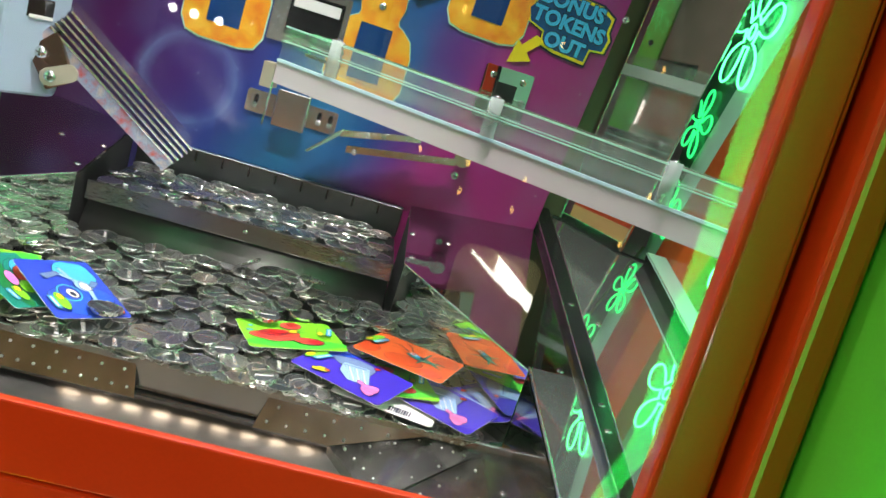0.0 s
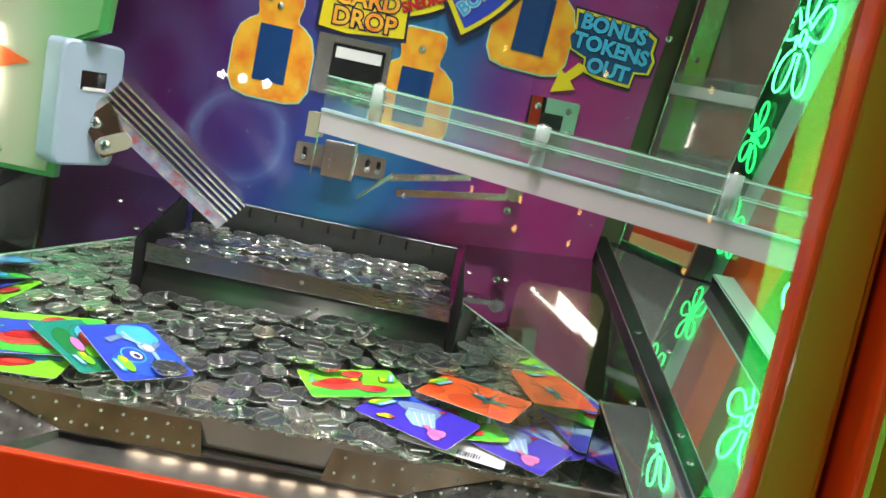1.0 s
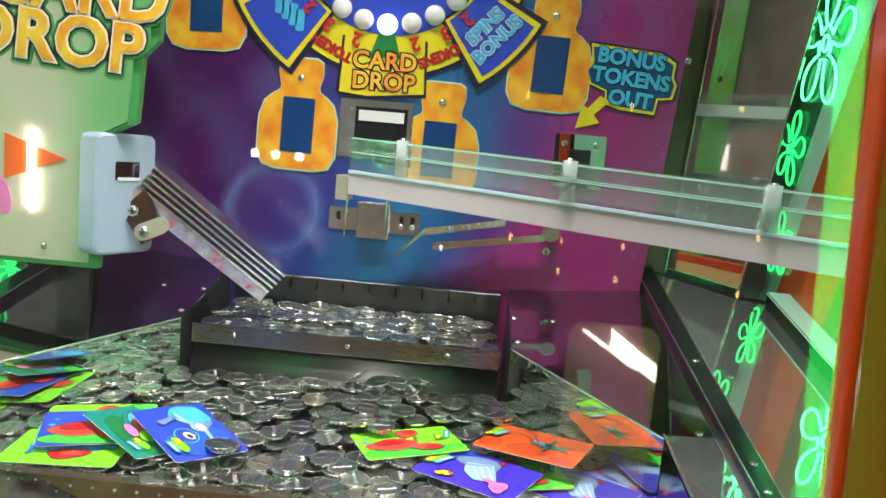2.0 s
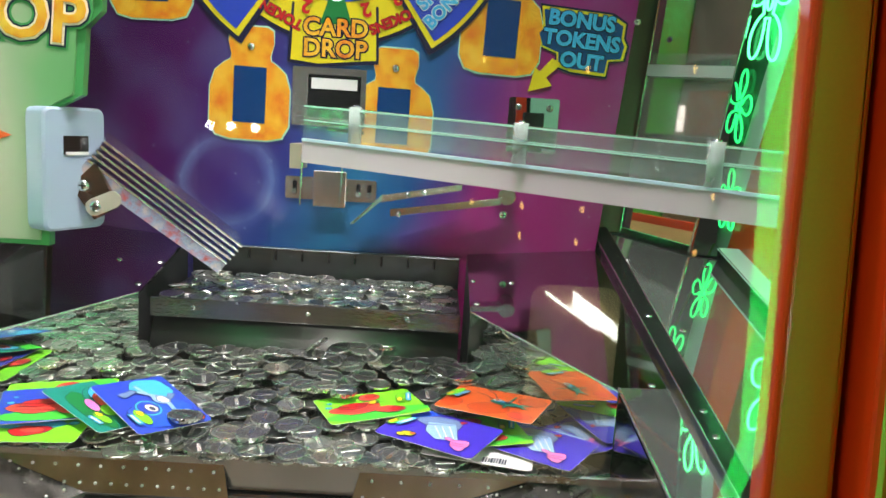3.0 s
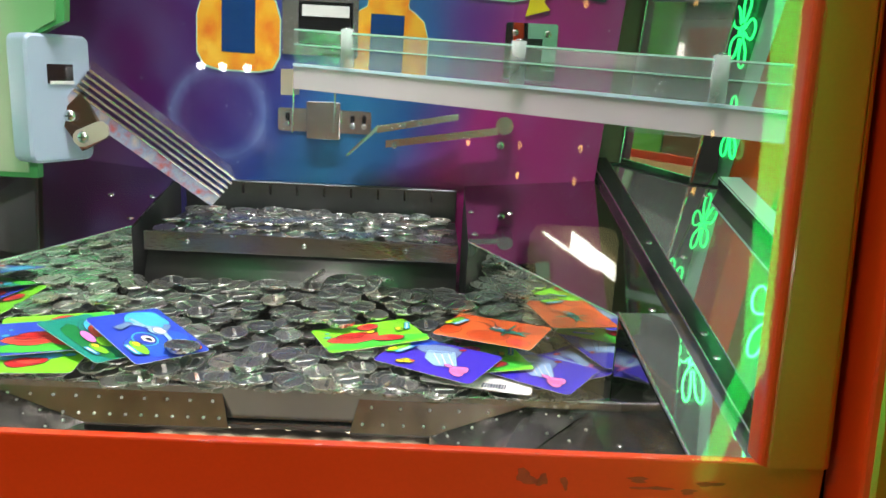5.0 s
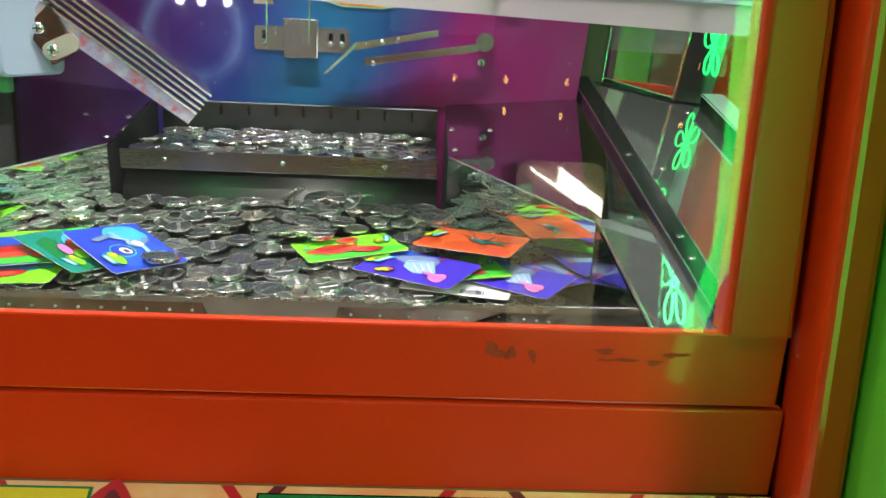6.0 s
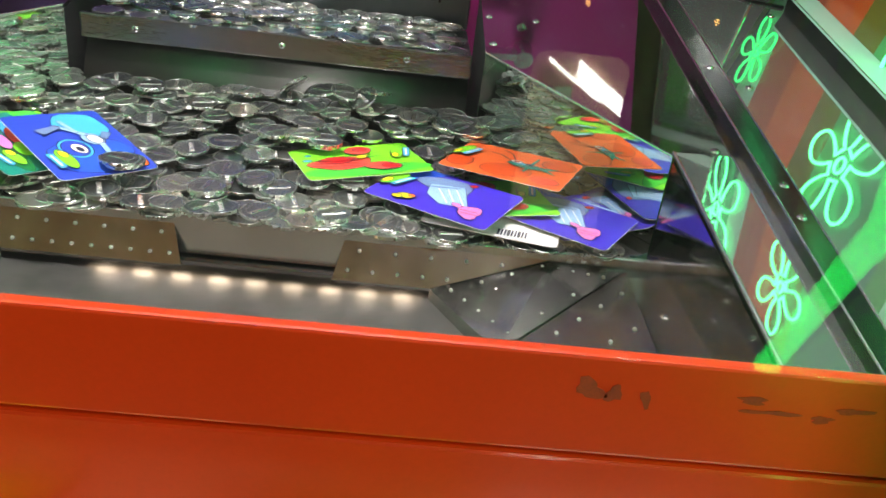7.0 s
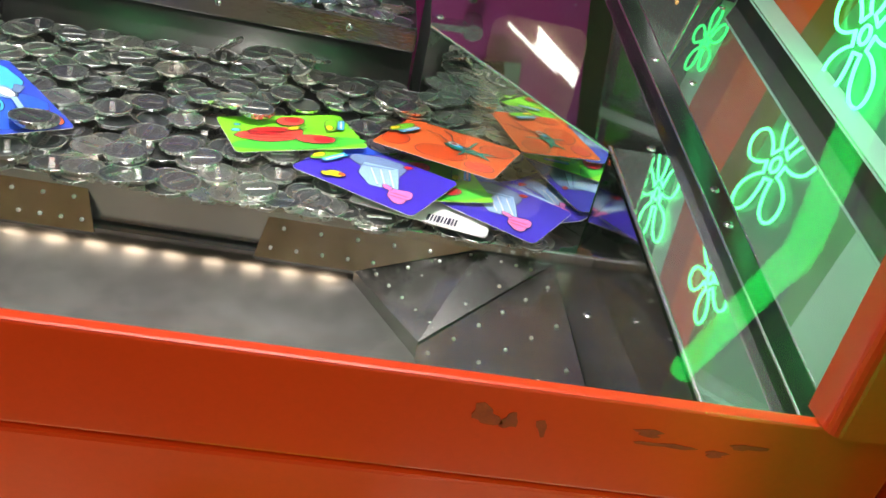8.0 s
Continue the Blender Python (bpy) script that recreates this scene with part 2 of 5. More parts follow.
# ---- printed surfaces ----
def board_print():
    """Back board print: purple, blue, teal and magenta clouds with fine glitter."""
    n = N("back_board_print")
    sep = n.add("ShaderNodeSeparateXYZ")
    n.link(n.coords(), sep.inputs[0])
    x, z = sep.outputs["X"], sep.outputs["Z"]
    wide = n.noise(7.0, 3, 0.5)
    u = n.math("SUBTRACT", x, n.math("MULTIPLY", n.math("SUBTRACT", z, 1.16), 0.32))
    u = n.math("ADD", u, n.math("MULTIPLY", n.math("SUBTRACT", wide, 0.5), 0.10))
    u = n.math("DIVIDE", n.math("ADD", u, 0.47), 0.70)
    col = n.ramp(u, [(0.0, lin(58, 6, 56)), (0.16, lin(74, 10, 78)), (0.28, lin(62, 26, 108)), (0.40, lin(32, 56, 134)),
                     (0.50, lin(20, 104, 150)), (0.60, lin(32, 88, 148)), (0.67, lin(94, 34, 126)), (0.73, lin(156, 14, 112)), (1.0, lin(142, 10, 102))])
    low = n.ramp(n.math("DIVIDE", n.math("SUBTRACT", z, 1.12), 0.3), [(0.0, (0, 0, 0)), (1.0, (1, 1, 1))])
    col = n.mix(n.math("MULTIPLY", low, 0.22), col, n.mix(0.6, col, lin(52, 40, 140)))
    swirl = n.noise(16.0, 2, 0.4)
    col = n.mix(n.math("MULTIPLY", n.math("SUBTRACT", swirl, 0.45), 0.35), col, lin(120, 160, 215))
    # a soft pale ring swirled on the blue
    dx, dz = n.math("ADD", x, 0.243), n.math("SUBTRACT", z, 1.187)
    r = n.math("SQRT", n.math("ADD", n.math("MULTIPLY", dx, dx), n.math("MULTIPLY", dz, dz)))
    r = n.math("ADD", r, n.math("MULTIPLY", n.math("SUBTRACT", wide, 0.5), 0.02))
    ring = n.ramp(n.math("DIVIDE", r, 0.1), [(0.36, (0, 0, 0)), (0.50, (1, 1, 1)), (0.53, (0.5, 0.5, 0.5)), (0.62, (0, 0, 0))])
    col = n.mix(n.math("MULTIPLY", n.math("MULTIPLY", ring, n.noise(24.0, 3, 0.6)), 0.55), col, lin(128, 158, 214))
    vor = n.add("ShaderNodeTexVoronoi", Scale=46.0)
    n.link(n.coords(), vor.inputs["Vector"])
    dots = n.ramp(vor.outputs["Distance"], [(0.0, (1, 1, 1)), (0.09, (0, 0, 0))])
    col = n.mix(n.math("MULTIPLY", dots, 0.22), col, (0.6, 0.8, 1.0))
    n.link(col, n.b.inputs["Base Color"])
    n.b.inputs["Roughness"].default_value = 0.36
    n.b.inputs["Coat Weight"].default_value = 0.10
    n.b.inputs["Coat Roughness"].default_value = 0.04
    return n.m


def stripe_print():
    """Side wall print: leaning stripes of dark green, mint, orange and olive."""
    n = N("side_wall_print")
    sep = n.add("ShaderNodeSeparateXYZ")
    n.link(n.coords(), sep.inputs[0])
    y, z = sep.outputs["Y"], sep.outputs["Z"]
    s = n.math("ADD", y, n.math("MULTIPLY", n.math("SUBTRACT", z, 1.15), 0.45))
    u = n.math("DIVIDE", n.math("SUBTRACT", s, 0.40), 0.80)
    dk, teal, mint, org, org2, olive, lg = lin(36, 104, 78), lin(86, 146, 116), lin(176, 228, 202), lin(214, 84, 26), lin(180, 62, 24), lin(116, 104, 34), lin(92, 168, 104)
    col = n.ramp(u, [(0.0, mint), (0.14, lg), (0.20, mint), (0.325, lg), (0.3625, teal), (0.515, lg), (0.545, olive), (0.600, org), (0.69, org2),
                     (0.766, mint), (0.825, dk), (1.0, dk)], "CONSTANT")
    grain = n.noise(40.0, 3, 0.5)
    col = n.mix(n.math("MULTIPLY", grain, 0.22), col, (0.05, 0.05, 0.03))
    n.link(col, n.b.inputs["Base Color"])
    n.b.inputs["Roughness"].default_value = 0.22
    return n.m


def streak_print(name, a, b, c, scale=30.0, rough=0.3):
    """Card, badge and plate print: three tints in soft clouds."""
    n = N(name)
    n.link(n.ramp(n.noise(scale, 4, 0.6), [(0.32, a), (0.5, b), (0.68, c)]), n.b.inputs["Base Color"])
    n.b.inputs["Roughness"].default_value = rough
    n.b.inputs["Coat Weight"].default_value = 0.2
    return n.m


def flat(name, color, rough=0.35):
    return surface(name, color, rough, 0, 0.05, 150, 25, 0.02)


M_BOARD = board_print()
M_STRIPES = stripe_print()
M_GOLD = streak_print("gold_print", lin(226, 104, 34), lin(238, 166, 40), lin(248, 200, 70), 34)
M_NAVY = flat("navy_window", lin(18, 62, 118), 0.12)
M_YELLOW = flat("yellow_print", lin(230, 208, 30))
M_RED = flat("red_print", lin(196, 26, 34))
M_BLUE = flat("blue_print", lin(44, 70, 190))
M_SKY = flat("sky_blue_print", lin(70, 176, 226))
M_SIGN_BLUE = flat("sign_blue", lin(66, 172, 224))
M_SIGN_DEEP = flat("sign_deep_blue", lin(20, 74, 128))
M_INK = flat("dark_ink", lin(24, 24, 60))
M_LIME = flat("lime_print", lin(126, 214, 40))
M_TEALP = flat("teal_print", lin(24, 134, 120))
M_PINK = flat("pink_print", lin(232, 120, 190))
M_PALE = flat("pale_blue_print", lin(150, 184, 222))
M_ORANGEP = flat("orange_print", lin(234, 96, 40))
M_PURPLE = flat("purple_print", lin(66, 48, 190))
M_PEACH = streak_print("peach_print", lin(240, 150, 96), lin(246, 176, 118), lin(250, 200, 150), 22)
M_CREAM = streak_print("cream_print", lin(240, 206, 180), lin(246, 220, 198), lin(250, 226, 206), 25)
M_DKGREEN = flat("dark_green_print", lin(24, 120, 60))
M_MAROON = flat("maroon_print", lin(110, 30, 40))


def panel_print():
    """Dispenser front: beige in the middle, soft green towards the edge."""
    n = N("panel_print")
    sep = n.add("ShaderNodeSeparateXYZ")
    n.link(n.coords(), sep.inputs[0])
    u = n.math("ADD", n.math("DIVIDE", n.math("ADD", sep.outputs["X"], 0.42), 0.10), n.math("MULTIPLY", n.math("SUBTRACT", n.noise(9.0, 3, 0.5), 0.5), 0.6))
    n.link(n.ramp(u, [(0.0, lin(196, 184, 166)), (0.35, lin(180, 186, 160)), (0.75, lin(122, 172, 118)), (1.0, lin(104, 164, 104))]), n.b.inputs["Base Color"])
    n.b.inputs["Roughness"].default_value = 0.35
    n.b.inputs["Coat Weight"].default_value = 0.15
    return n.m


M_PANEL_MINT = panel_print()
M_PANEL_EDGE = flat("green_edge", lin(72, 152, 86))

# ---- the hall round the machine ----
solid("hall_floor", box(-3, 3, -4, 2, -0.1, 0.0), M_CARPET, "dark patterned carpet of the games hall", kind="structure")
solid("hall_ceiling", box(-3, 3, -4, 2, 3.0, 3.1), M_HALL_DK, "dark ceiling of the games hall", kind="structure")
solid("hall_wall_south", box(-3, 3, -4.1, -4, 0, 3), M_HALL, "tan wall across the games hall", kind="structure")
solid("hall_wall_north", box(-3, 3, 2, 2.1, 0, 3), M_HALL_DK, "dark wall behind the machine", kind="structure")
solid("hall_wall_west", box(-3.1, -3, -4, 2, 0, 3), M_HALL, "tan side wall of the games hall", kind="structure")
solid("hall_wall_east", box(3, 3.1, -4, 2, 0, 3), M_HALL, "tan side wall of the games hall", kind="structure")

# ---- the machine's cabinet ----
cab = thing("coin_pusher_cabinet", "orange and green coin pusher cabinet with a glass window", "arcade machine", at=pose(0, 0, 0))
XL = side(0.15, -1)
part("upper_beam", box(XL - 0.0315, 0.1815, YF - 0.003, YF + 0.002, 1.0515, 1.088, 0.0012, 2), M_ORANGE, cab, "glossy orange painted beam under the window")
part("lower_beam", box(XL - 0.0365, 0.1865, YF - 0.003, YF + 0.006, 1.004, 1.0495, 0.0015, 2), M_ORANGE, cab, "glossy orange painted beam below the seam")
part("seam", box(XL - 0.03, 0.18, YF + 0.001, YF + 0.005, 1.0485, 1.0525), M_BLACK, cab, "dark gap between the beams")


def leaning(x0, x1, lean0, lean1, y0, y1, z0, z1, s, foot=1.09):
    """An upright board whose two edges draw in towards the machine's middle as they rise."""
    q = []
    for z in (z0, z1):
        a, b = x0 - lean0 * (z - foot), x1 - lean1 * (z - foot)
        q += [(side(x, s), y, z) for x, y in ((a, y0), (b, y0), (b, y1), (a, y1))]
    return hull(q)


for s in (1, -1):
    bm = leaning(0.150, 0.1815, 0.033, 0.055, YF - 0.008, YF + 0.006, 1.0885, 2.30, s)
    edge = [e for e in bm.edges if abs(e.verts[0].co.z - e.verts[1].co.z) > 0.5 and all(v.co.y < YF - 0.007 for v in e.verts)]
    bmesh.ops.bevel(bm, geom=edge, offset=0.0040, segments=5, affect="EDGES", profile=0.5)
    part("pillar", bm, M_ORANGE, cab)
    part("groove", leaning(0.1740, 0.1930, 0.057, 0.057, YF + 0.0063, YF + 0.0090, 1.089, 2.30, s), M_BLACK, cab, "dark gap between pillar and corner post")
    part("groove", leaning(0.1816, 0.1870, 0.0, 0.057, YF + 0.0040, YF + 0.0062, 0.985, 1.0888, s), M_BLACK, cab, "dark gap between beam and corner post")
    bm = leaning(0.1850, 0.2035, 0.060, 0.060, 0.372, YF + 0.0062, 0.985, 2.30, s)
    edge = [e for e in bm.edges if abs(e.verts[0].co.z - e.verts[1].co.z) > 0.5]
    bmesh.ops.bevel(bm, geom=edge, offset=0.0045, segments=3, affect="EDGES", profile=0.5)
    part("corner_post", bm, M_ORANGE, cab)
    part("front_flank", leaning(0.2045, 0.26, 0.060, 0.0, 0.20, YF + 0.0062, 0.02, 2.35, s), M_GREEN_SIDE, cab, "bright green painted flank of the cabinet")
    a, b = sorted((side(0.382, s), side(0.397, s)))
    part("side_panel", box(a, b, YF + 0.031, 1.10, 0.02, 2.35), M_GREEN_SIDE, cab)
# unseen pale panels, added to brighten the dark corners inside the front
for s in (1, -1):
    part("inner_fill_panel", leaning(0.176, 0.381, 0.033, 0.0, YF + 0.0092, YF + 0.0105, 1.0885, 2.29, s), M_MINT, cab, "unseen pale mint panel added behind the pillar to brighten the corner")
part("top_beam", box(XL - 0.036, 0.186, YF - 0.003, YF + 0.006, 2.20, 2.30, 0.003), M_ORANGE, cab)
part("roof", box(side(0.381, -1), 0.381, YF + 0.031, 1.04, 2.30, 2.33), M_BLACK, cab)
part("base", box(side(0.222, -1), 0.222, 0.44, 1.04, 0.02, 0.90), M_ORANGE, cab)

glass = solid("window_glass", box(XL + 0.0004, 0.1496, YF - 0.0043, YF - 0.0033, 1.0885, 2.1995), M_GLASS, "large clear glass window in the orange frame", "window")
glass.visible_shadow = False

# ---- back board, side walls, corner mirrors ----
solid("back_board", hull([(side(0.190, -1), YB, 1.0), (0.183, YB, 1.0), (0.183, YB + 0.012, 1.0), (side(0.190, -1), YB + 0.012, 1.0),
                         (side(0.285, -1), YB, 2.3), (0.285, YB, 2.3), (0.285, YB + 0.012, 2.3), (side(0.285, -1), YB + 0.012, 2.3)]), M_BOARD, "printed back board in purple, blue, teal and magenta", "back board")
for s in (1, -1):
    a, b = sorted((side(XW, s), side(0.382, s)))
    bm = box(a, b, 0.4110, 1.06, 1.02, 2.30)
    solid("side_wall", bm, M_STRIPES, "printed side wall with leaning orange, mint and green stripes", "side wall")
    # black plinth and mint trim follow the deck
    def run(x0, x1, lo, hi, y0=0.410, y1=0.985):
        q = []
        for dz in (lo, hi):
            for x, y in ((x0, y0), (x1, y0), (x1, y1), (x0, y1)):
                q.append((side(x, s), y, deck_z(side(XW, s), y) + dz))
        return hull(q)
    solid("mint_trim", run(XW - 0.0262, XW + 0.004, 0.0176, 0.0196), M_MINT, "pale mint ledge along the foot of the side wall", "trim")
    bm = hull([(side(x, s), y, z) for z, w in ((1.10, 0.0), (2.30, 0.09)) for x, y in ((0.180 + w, 1.041), (0.246 + 0.2 * w, 1.041), (0.246 + 0.2 * w, 1.047), (0.180 + w, 1.047))])
    solid("corner_board", bm, M_BROWN, "narrow glossy brown board in the back corner", "board")
    # the mirror stands upright across the corner and widens as it rises
    q = [(side(x, s), y, deck_z(side(x, s), y) + dz) for dz in (0.0002, 0.0025) for x, y in ((0.3100, 0.9950), (0.345, 0.9965), (0.345, 0.9995), (0.3105, 0.9975))]
    solid("rubber_seal", hull(q), M_BLACK, "black seal along the foot of the corner filler", "trim")
    low, up = ((0.2335, 1.0405), (0.3095, 0.9980)), ((0.2630, 1.0240), (0.3655, 0.9665))
    q = []
    for (p0, p1), z in ((low, 1.120), (up, 1.62)):
        q += [(side(x, s), y, z) for x, y in (p0, p1, (p1[0] + 0.004, p1[1] + 0.003), (p0[0] + 0.004, p0[1] + 0.003))]
    solid("corner_mirror", hull(q), M_MIRROR, "tall narrow mirror standing across the back corner", "mirror")
    for p0, p1 in zip(low, up):
        solid("mirror_edge", rod((side(p0[0], s), p0[1], 1.120), (side(p1[0], s), p1[1], 1.62), 0.0013), M_CHROME, "thin bright edge of the corner mirror", "edge strip")
    solid("rubber_seal", hull([(side(x, s), y, deck_z(side(x, s), y) + dz) for dz in (0.0002, 0.0025) for x, y in ((0.205, 1.036), (0.233, 1.036), (0.2335, 1.040), (0.205, 1.040))]), M_BLACK, "black seal along the foot of the corner board", "trim")
    q = [(side(x, s), y, deck_z(side(x, s), y) + dz) for dz in (0.0002, 0.0025) for x, y in ((0.2318, 1.0385), (0.3095, 0.9950), (0.3105, 0.9975), (0.2335, 1.0405))]
    solid("rubber_seal", hull(q), M_BLACK, "black seal along the foot of the corner mirror", "trim")
    # sheets and a pale bar imitate the coin rail's reflection in this mirror
    cover = thing("mirrored_rail", "sheet and pale bar imitating the coin rail's reflection in the mirror", "cover")
    def on_mirror(u, z, proud):
        k = (z - 1.120) / 0.50
        p0, p1 = (Vector(lo).lerp(Vector(hi), k) for lo, hi in zip(low, up))
        v = p0.lerp(p1, u)
        return (side(v.x - proud * 0.35, s), v.y - proud, z)
    for name, z0, z1, pr, mat, lab in (("sheet", 1.185, 1.338, 0.003, M_ACRYL, ""), ("lip", 1.3385, 1.352, 0.012, M_MIRRORED_BAR, "pale bar imitating the rail's reflection"), ("top_sheet", 1.3525, 1.366, 0.010, M_ACRYL, "")):
        q = [on_mirror(u, z, pr + e) for z in (z0, z1) for u, e in ((0.01, 0.0), (0.99, 0.0), (0.99, 0.002), (0.01, 0.002))]
        part(name, hull(q), mat, cover, lab)

# ---- playfield: bed, side decks, chute ----
bed = solid("coin_bed", box(side(0.20, -1), 0.20, 0.651, 1.0, 0.985, 1.0, 0.001, 1), M_STEEL, "flat polished steel bed under the coins", "coin bed")
part("front_lip", box(side(0.199, -1), 0.199, 0.6465, 0.6505, 0.975, 1.0015, 0.0008, 1), M_CHROME, bed, "bright steel lip along the front edge")
for s in (1, -1):
    def deck(points, drop):
        b = bmesh.new()
        top = [b.verts.new((side(x, s), y, deck_z(side(x, s), y))) for x, y in points]
        bot = [b.verts.new((side(x, s), y, (deck_z(side(x, s), y) - 0.003) if drop is None else drop)) for x, y in points]
        b.faces.new(top)
        b.faces.new(bot)
        for i in range(len(points)):
            j = (i + 1) % len(points)
            b.faces.new((top[i], top[j], bot[j], bot[i]))
        return b
    wing = thing("side_wing", "dark polished steel wing sloping down beside the pusher", "metal plate", "side wings")
    part("top_plate", deck([(0.042, 0.828), (0.1575, 0.6775), (XR, 0.6775), (XR, 1.045), (0.183, 1.045), (0.183, YB - 0.0005), (0.042, YB - 0.0005)], None), M_WING, wing)
    def wall(p, q, thick, inset=0.002):
        d = (Vector((q[0], q[1], 0)) - Vector((p[0], p[1], 0))).normalized()
        nrm = Vector((-d.y, d.x, 0)) * thick
        c = []
        for z in (0, 1):
            for x, y in (p, q, (q[0] + nrm.x, q[1] + nrm.y), (p[0] + nrm.x, p[1] + nrm.y)):
                c.append((side(x, s), y, 1.0002 if z == 0 else deck_z(side(x, s), y) - 0.003))
        return hull(c)
    part("outer_plate", deck([(XR + 0.0002, 0.4110), (XW, 0.4110), (XW, 1.055), (XR + 0.0002, 1.055)], None), M_DECK, wing, "mirror-polished plate between rail and wall")
    part("diagonal_face", wall((0.1575, 0.6775), (0.042, 0.828), -0.003), M_FACE, wing, "mirror-polished diagonal face")
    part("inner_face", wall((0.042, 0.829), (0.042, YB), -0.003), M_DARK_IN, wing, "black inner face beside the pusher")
    part("bright_edge", tube([(side(x, s), y - 0.0006, deck_z(side(x, s), y)) for x, y in ((0.042, 0.828), (0.1575, 0.6775))], 0.0011), M_CHROME, wing)
    deckp = thing("side_deck", "polished steel deck between the coin chute and the striped wall", "metal plate", "side decks")
    flat_z = lambda x, y: deck_z(XR, y) - 0.03 * (XR - x)
    q = [(side(x, s), y, flat_z(x, y) - dz) for dz in (0.003, 0.0) for x, y in ((0.1575, 0.6765), (0.1690, 0.4110), (XR, 0.4110), (XR, 0.6765))]
    part("top_plate", hull(q), M_DECK, deckp)
    part("bright_edge", tube([(side(x, s), y, flat_z(x, y)) for x, y in ((0.1570, 0.6765), (0.1685, 0.4110))], 0.0013), M_CHROME, deckp)
    q = []
    for z in (0, 1):
        for x, y in ((0.1580, 0.6765), (0.1695, 0.4110), (0.1725, 0.4110), (0.1610, 0.6765)):
            q.append((side(x, s), y, 0.955 if z == 0 else deck_z(side(x, s), y) - 0.0031))
    part("inner_face", hull(q), M_STEEL, deckp)
    # raised black rails: one beside the wing, one beside the wall
    for near, far, high, y1 in (((0.2055, 0.2185), (0.1965, 0.2165), 0.009, 1.034), ((0.3405, 0.3660), (0.3405, 0.3660), 0.0175, 0.985)):
        rail = thing("guard_rail", "glossy black raised rail screwed to the steel deck", "rail", "guard rails")
        q = []
        for dz in (0.0003, high):
            for x, y in ((near[0], 0.412), (near[1], 0.412), (far[1], y1), (far[0], y1)):
                q.append((side(x, s), y, deck_z(side(x, s), y) + dz))
        part("bar", hull(q), M_BLACK, rail)
        for xn, xf in zip(near, far):
            part("edge_strip", tube([(side(xn, s), 0.412, deck_z(side(xn, s), 0.412) + high), (side(xf, s), y1, deck_z(side(xf, s), y1) + high)], 0.0007), M_CHROME, rail)
    nrm = (-0.09 * s, -0.2125, 1)
    for x, y in ((0.049, 0.846), (0.047, 0.903), (0.0875, 0.895), (0.187, 0.685), (0.241, 0.785), (0.3205, 0.966)):
        screw((side(x, s), y, deck_z(side(x, s), y)), nrm)
    for x, y in ((0.211, 0.632), (0.210, 0.600), (0.209, 0.79)):
        screw((side(x, s), y, deck_z(side(x, s), y) + 0.009), nrm, 0.003)

# ---- the pusher ----
pusher = thing("pusher", "brushed steel pusher shelf carrying coins, pulled back", "coin pusher")
X0, X1 = side(0.033, -1), 0.033
YP = 0.835
part("shelf", box(X0, X1, YP, 0.970, 1.060, 1.0745, 0.0008, 1), M_BRUSHED, pusher)
part("front_bar", box(X0 + 0.001, X1 - 0.001, YP - 0.004, YP - 0.0003, 1.0605, 1.080, 0.0015, 2), M_BRUSHED, pusher, "steel front bar with small screws")
bm = bmesh.new()
rows = []
for k in range(11):
    a = k / 10
    yy, zz = YP + 0.010 - 0.016 * math.sin(a * math.pi * 0.75), 1.060 - 0.059 * a
    rows.append((bm.verts.new((X0 + 0.001, yy, zz)), bm.verts.new((X1 - 0.001, yy, zz))))
back = (bm.verts.new((X0 + 0.001, 0.968, 1.001)), bm.verts.new((X1 - 0.001, 0.968, 1.001)))
back2 = (bm.verts.new((X0 + 0.001, 0.968, 1.0595)), bm.verts.new((X1 - 0.001, 0.968, 1.0595)))
ring = rows + [back, back2]
for i in range(len(ring)):
    j = (i + 1) % len(ring)
    bm.faces.new((ring[i][0], ring[i][1], ring[j][1], ring[j][0]))
bm.faces.new([r[0] for r in ring])
bm.faces.new([r[1] for r in ring])
part("rolled_front", bm, M_ROLLED, pusher, "rolled steel front below the bar", True)
for x in (-0.235, -0.12, -0.02):
    sc = screw((x, YP - 0.004, 1.071), (0, -1, 0), 0.0028)
# scraper with dark notches along the back
scr = thing("scraper", "grey scraper bar with dark notches behind the coins", "scraper")
part("bar", box(X0, X1, 0.9705, YB - 0.0005, 1.0750, 1.112, 0.001, 1), M_DARK_STEEL, scr)
for k in range(9):
    x = X0 + 0.035 + k * 0.031
    part("notch", box(x - 0.0012, x + 0.0012, 0.9680, 0.9706, 1.098, 1.109), M_BLACK, scr)

# ---- chute in front of the bed ----
chute = thing("win_chute", "stainless steel win chute with dimpled plates in front of the bed", "chute")
part("floor_plate", hull([(-0.45, 0.4145, 0.942), (0.17, 0.4145, 0.942), (0.17, 0.660, 0.963), (-0.45, 0.660, 0.963),
                          (-0.45, 0.4145, 0.945), (0.17, 0.4145, 0.945), (0.17, 0.660, 0.966), (-0.45, 0.660, 0.966)]), M_CHUTE_FLOOR, chute)


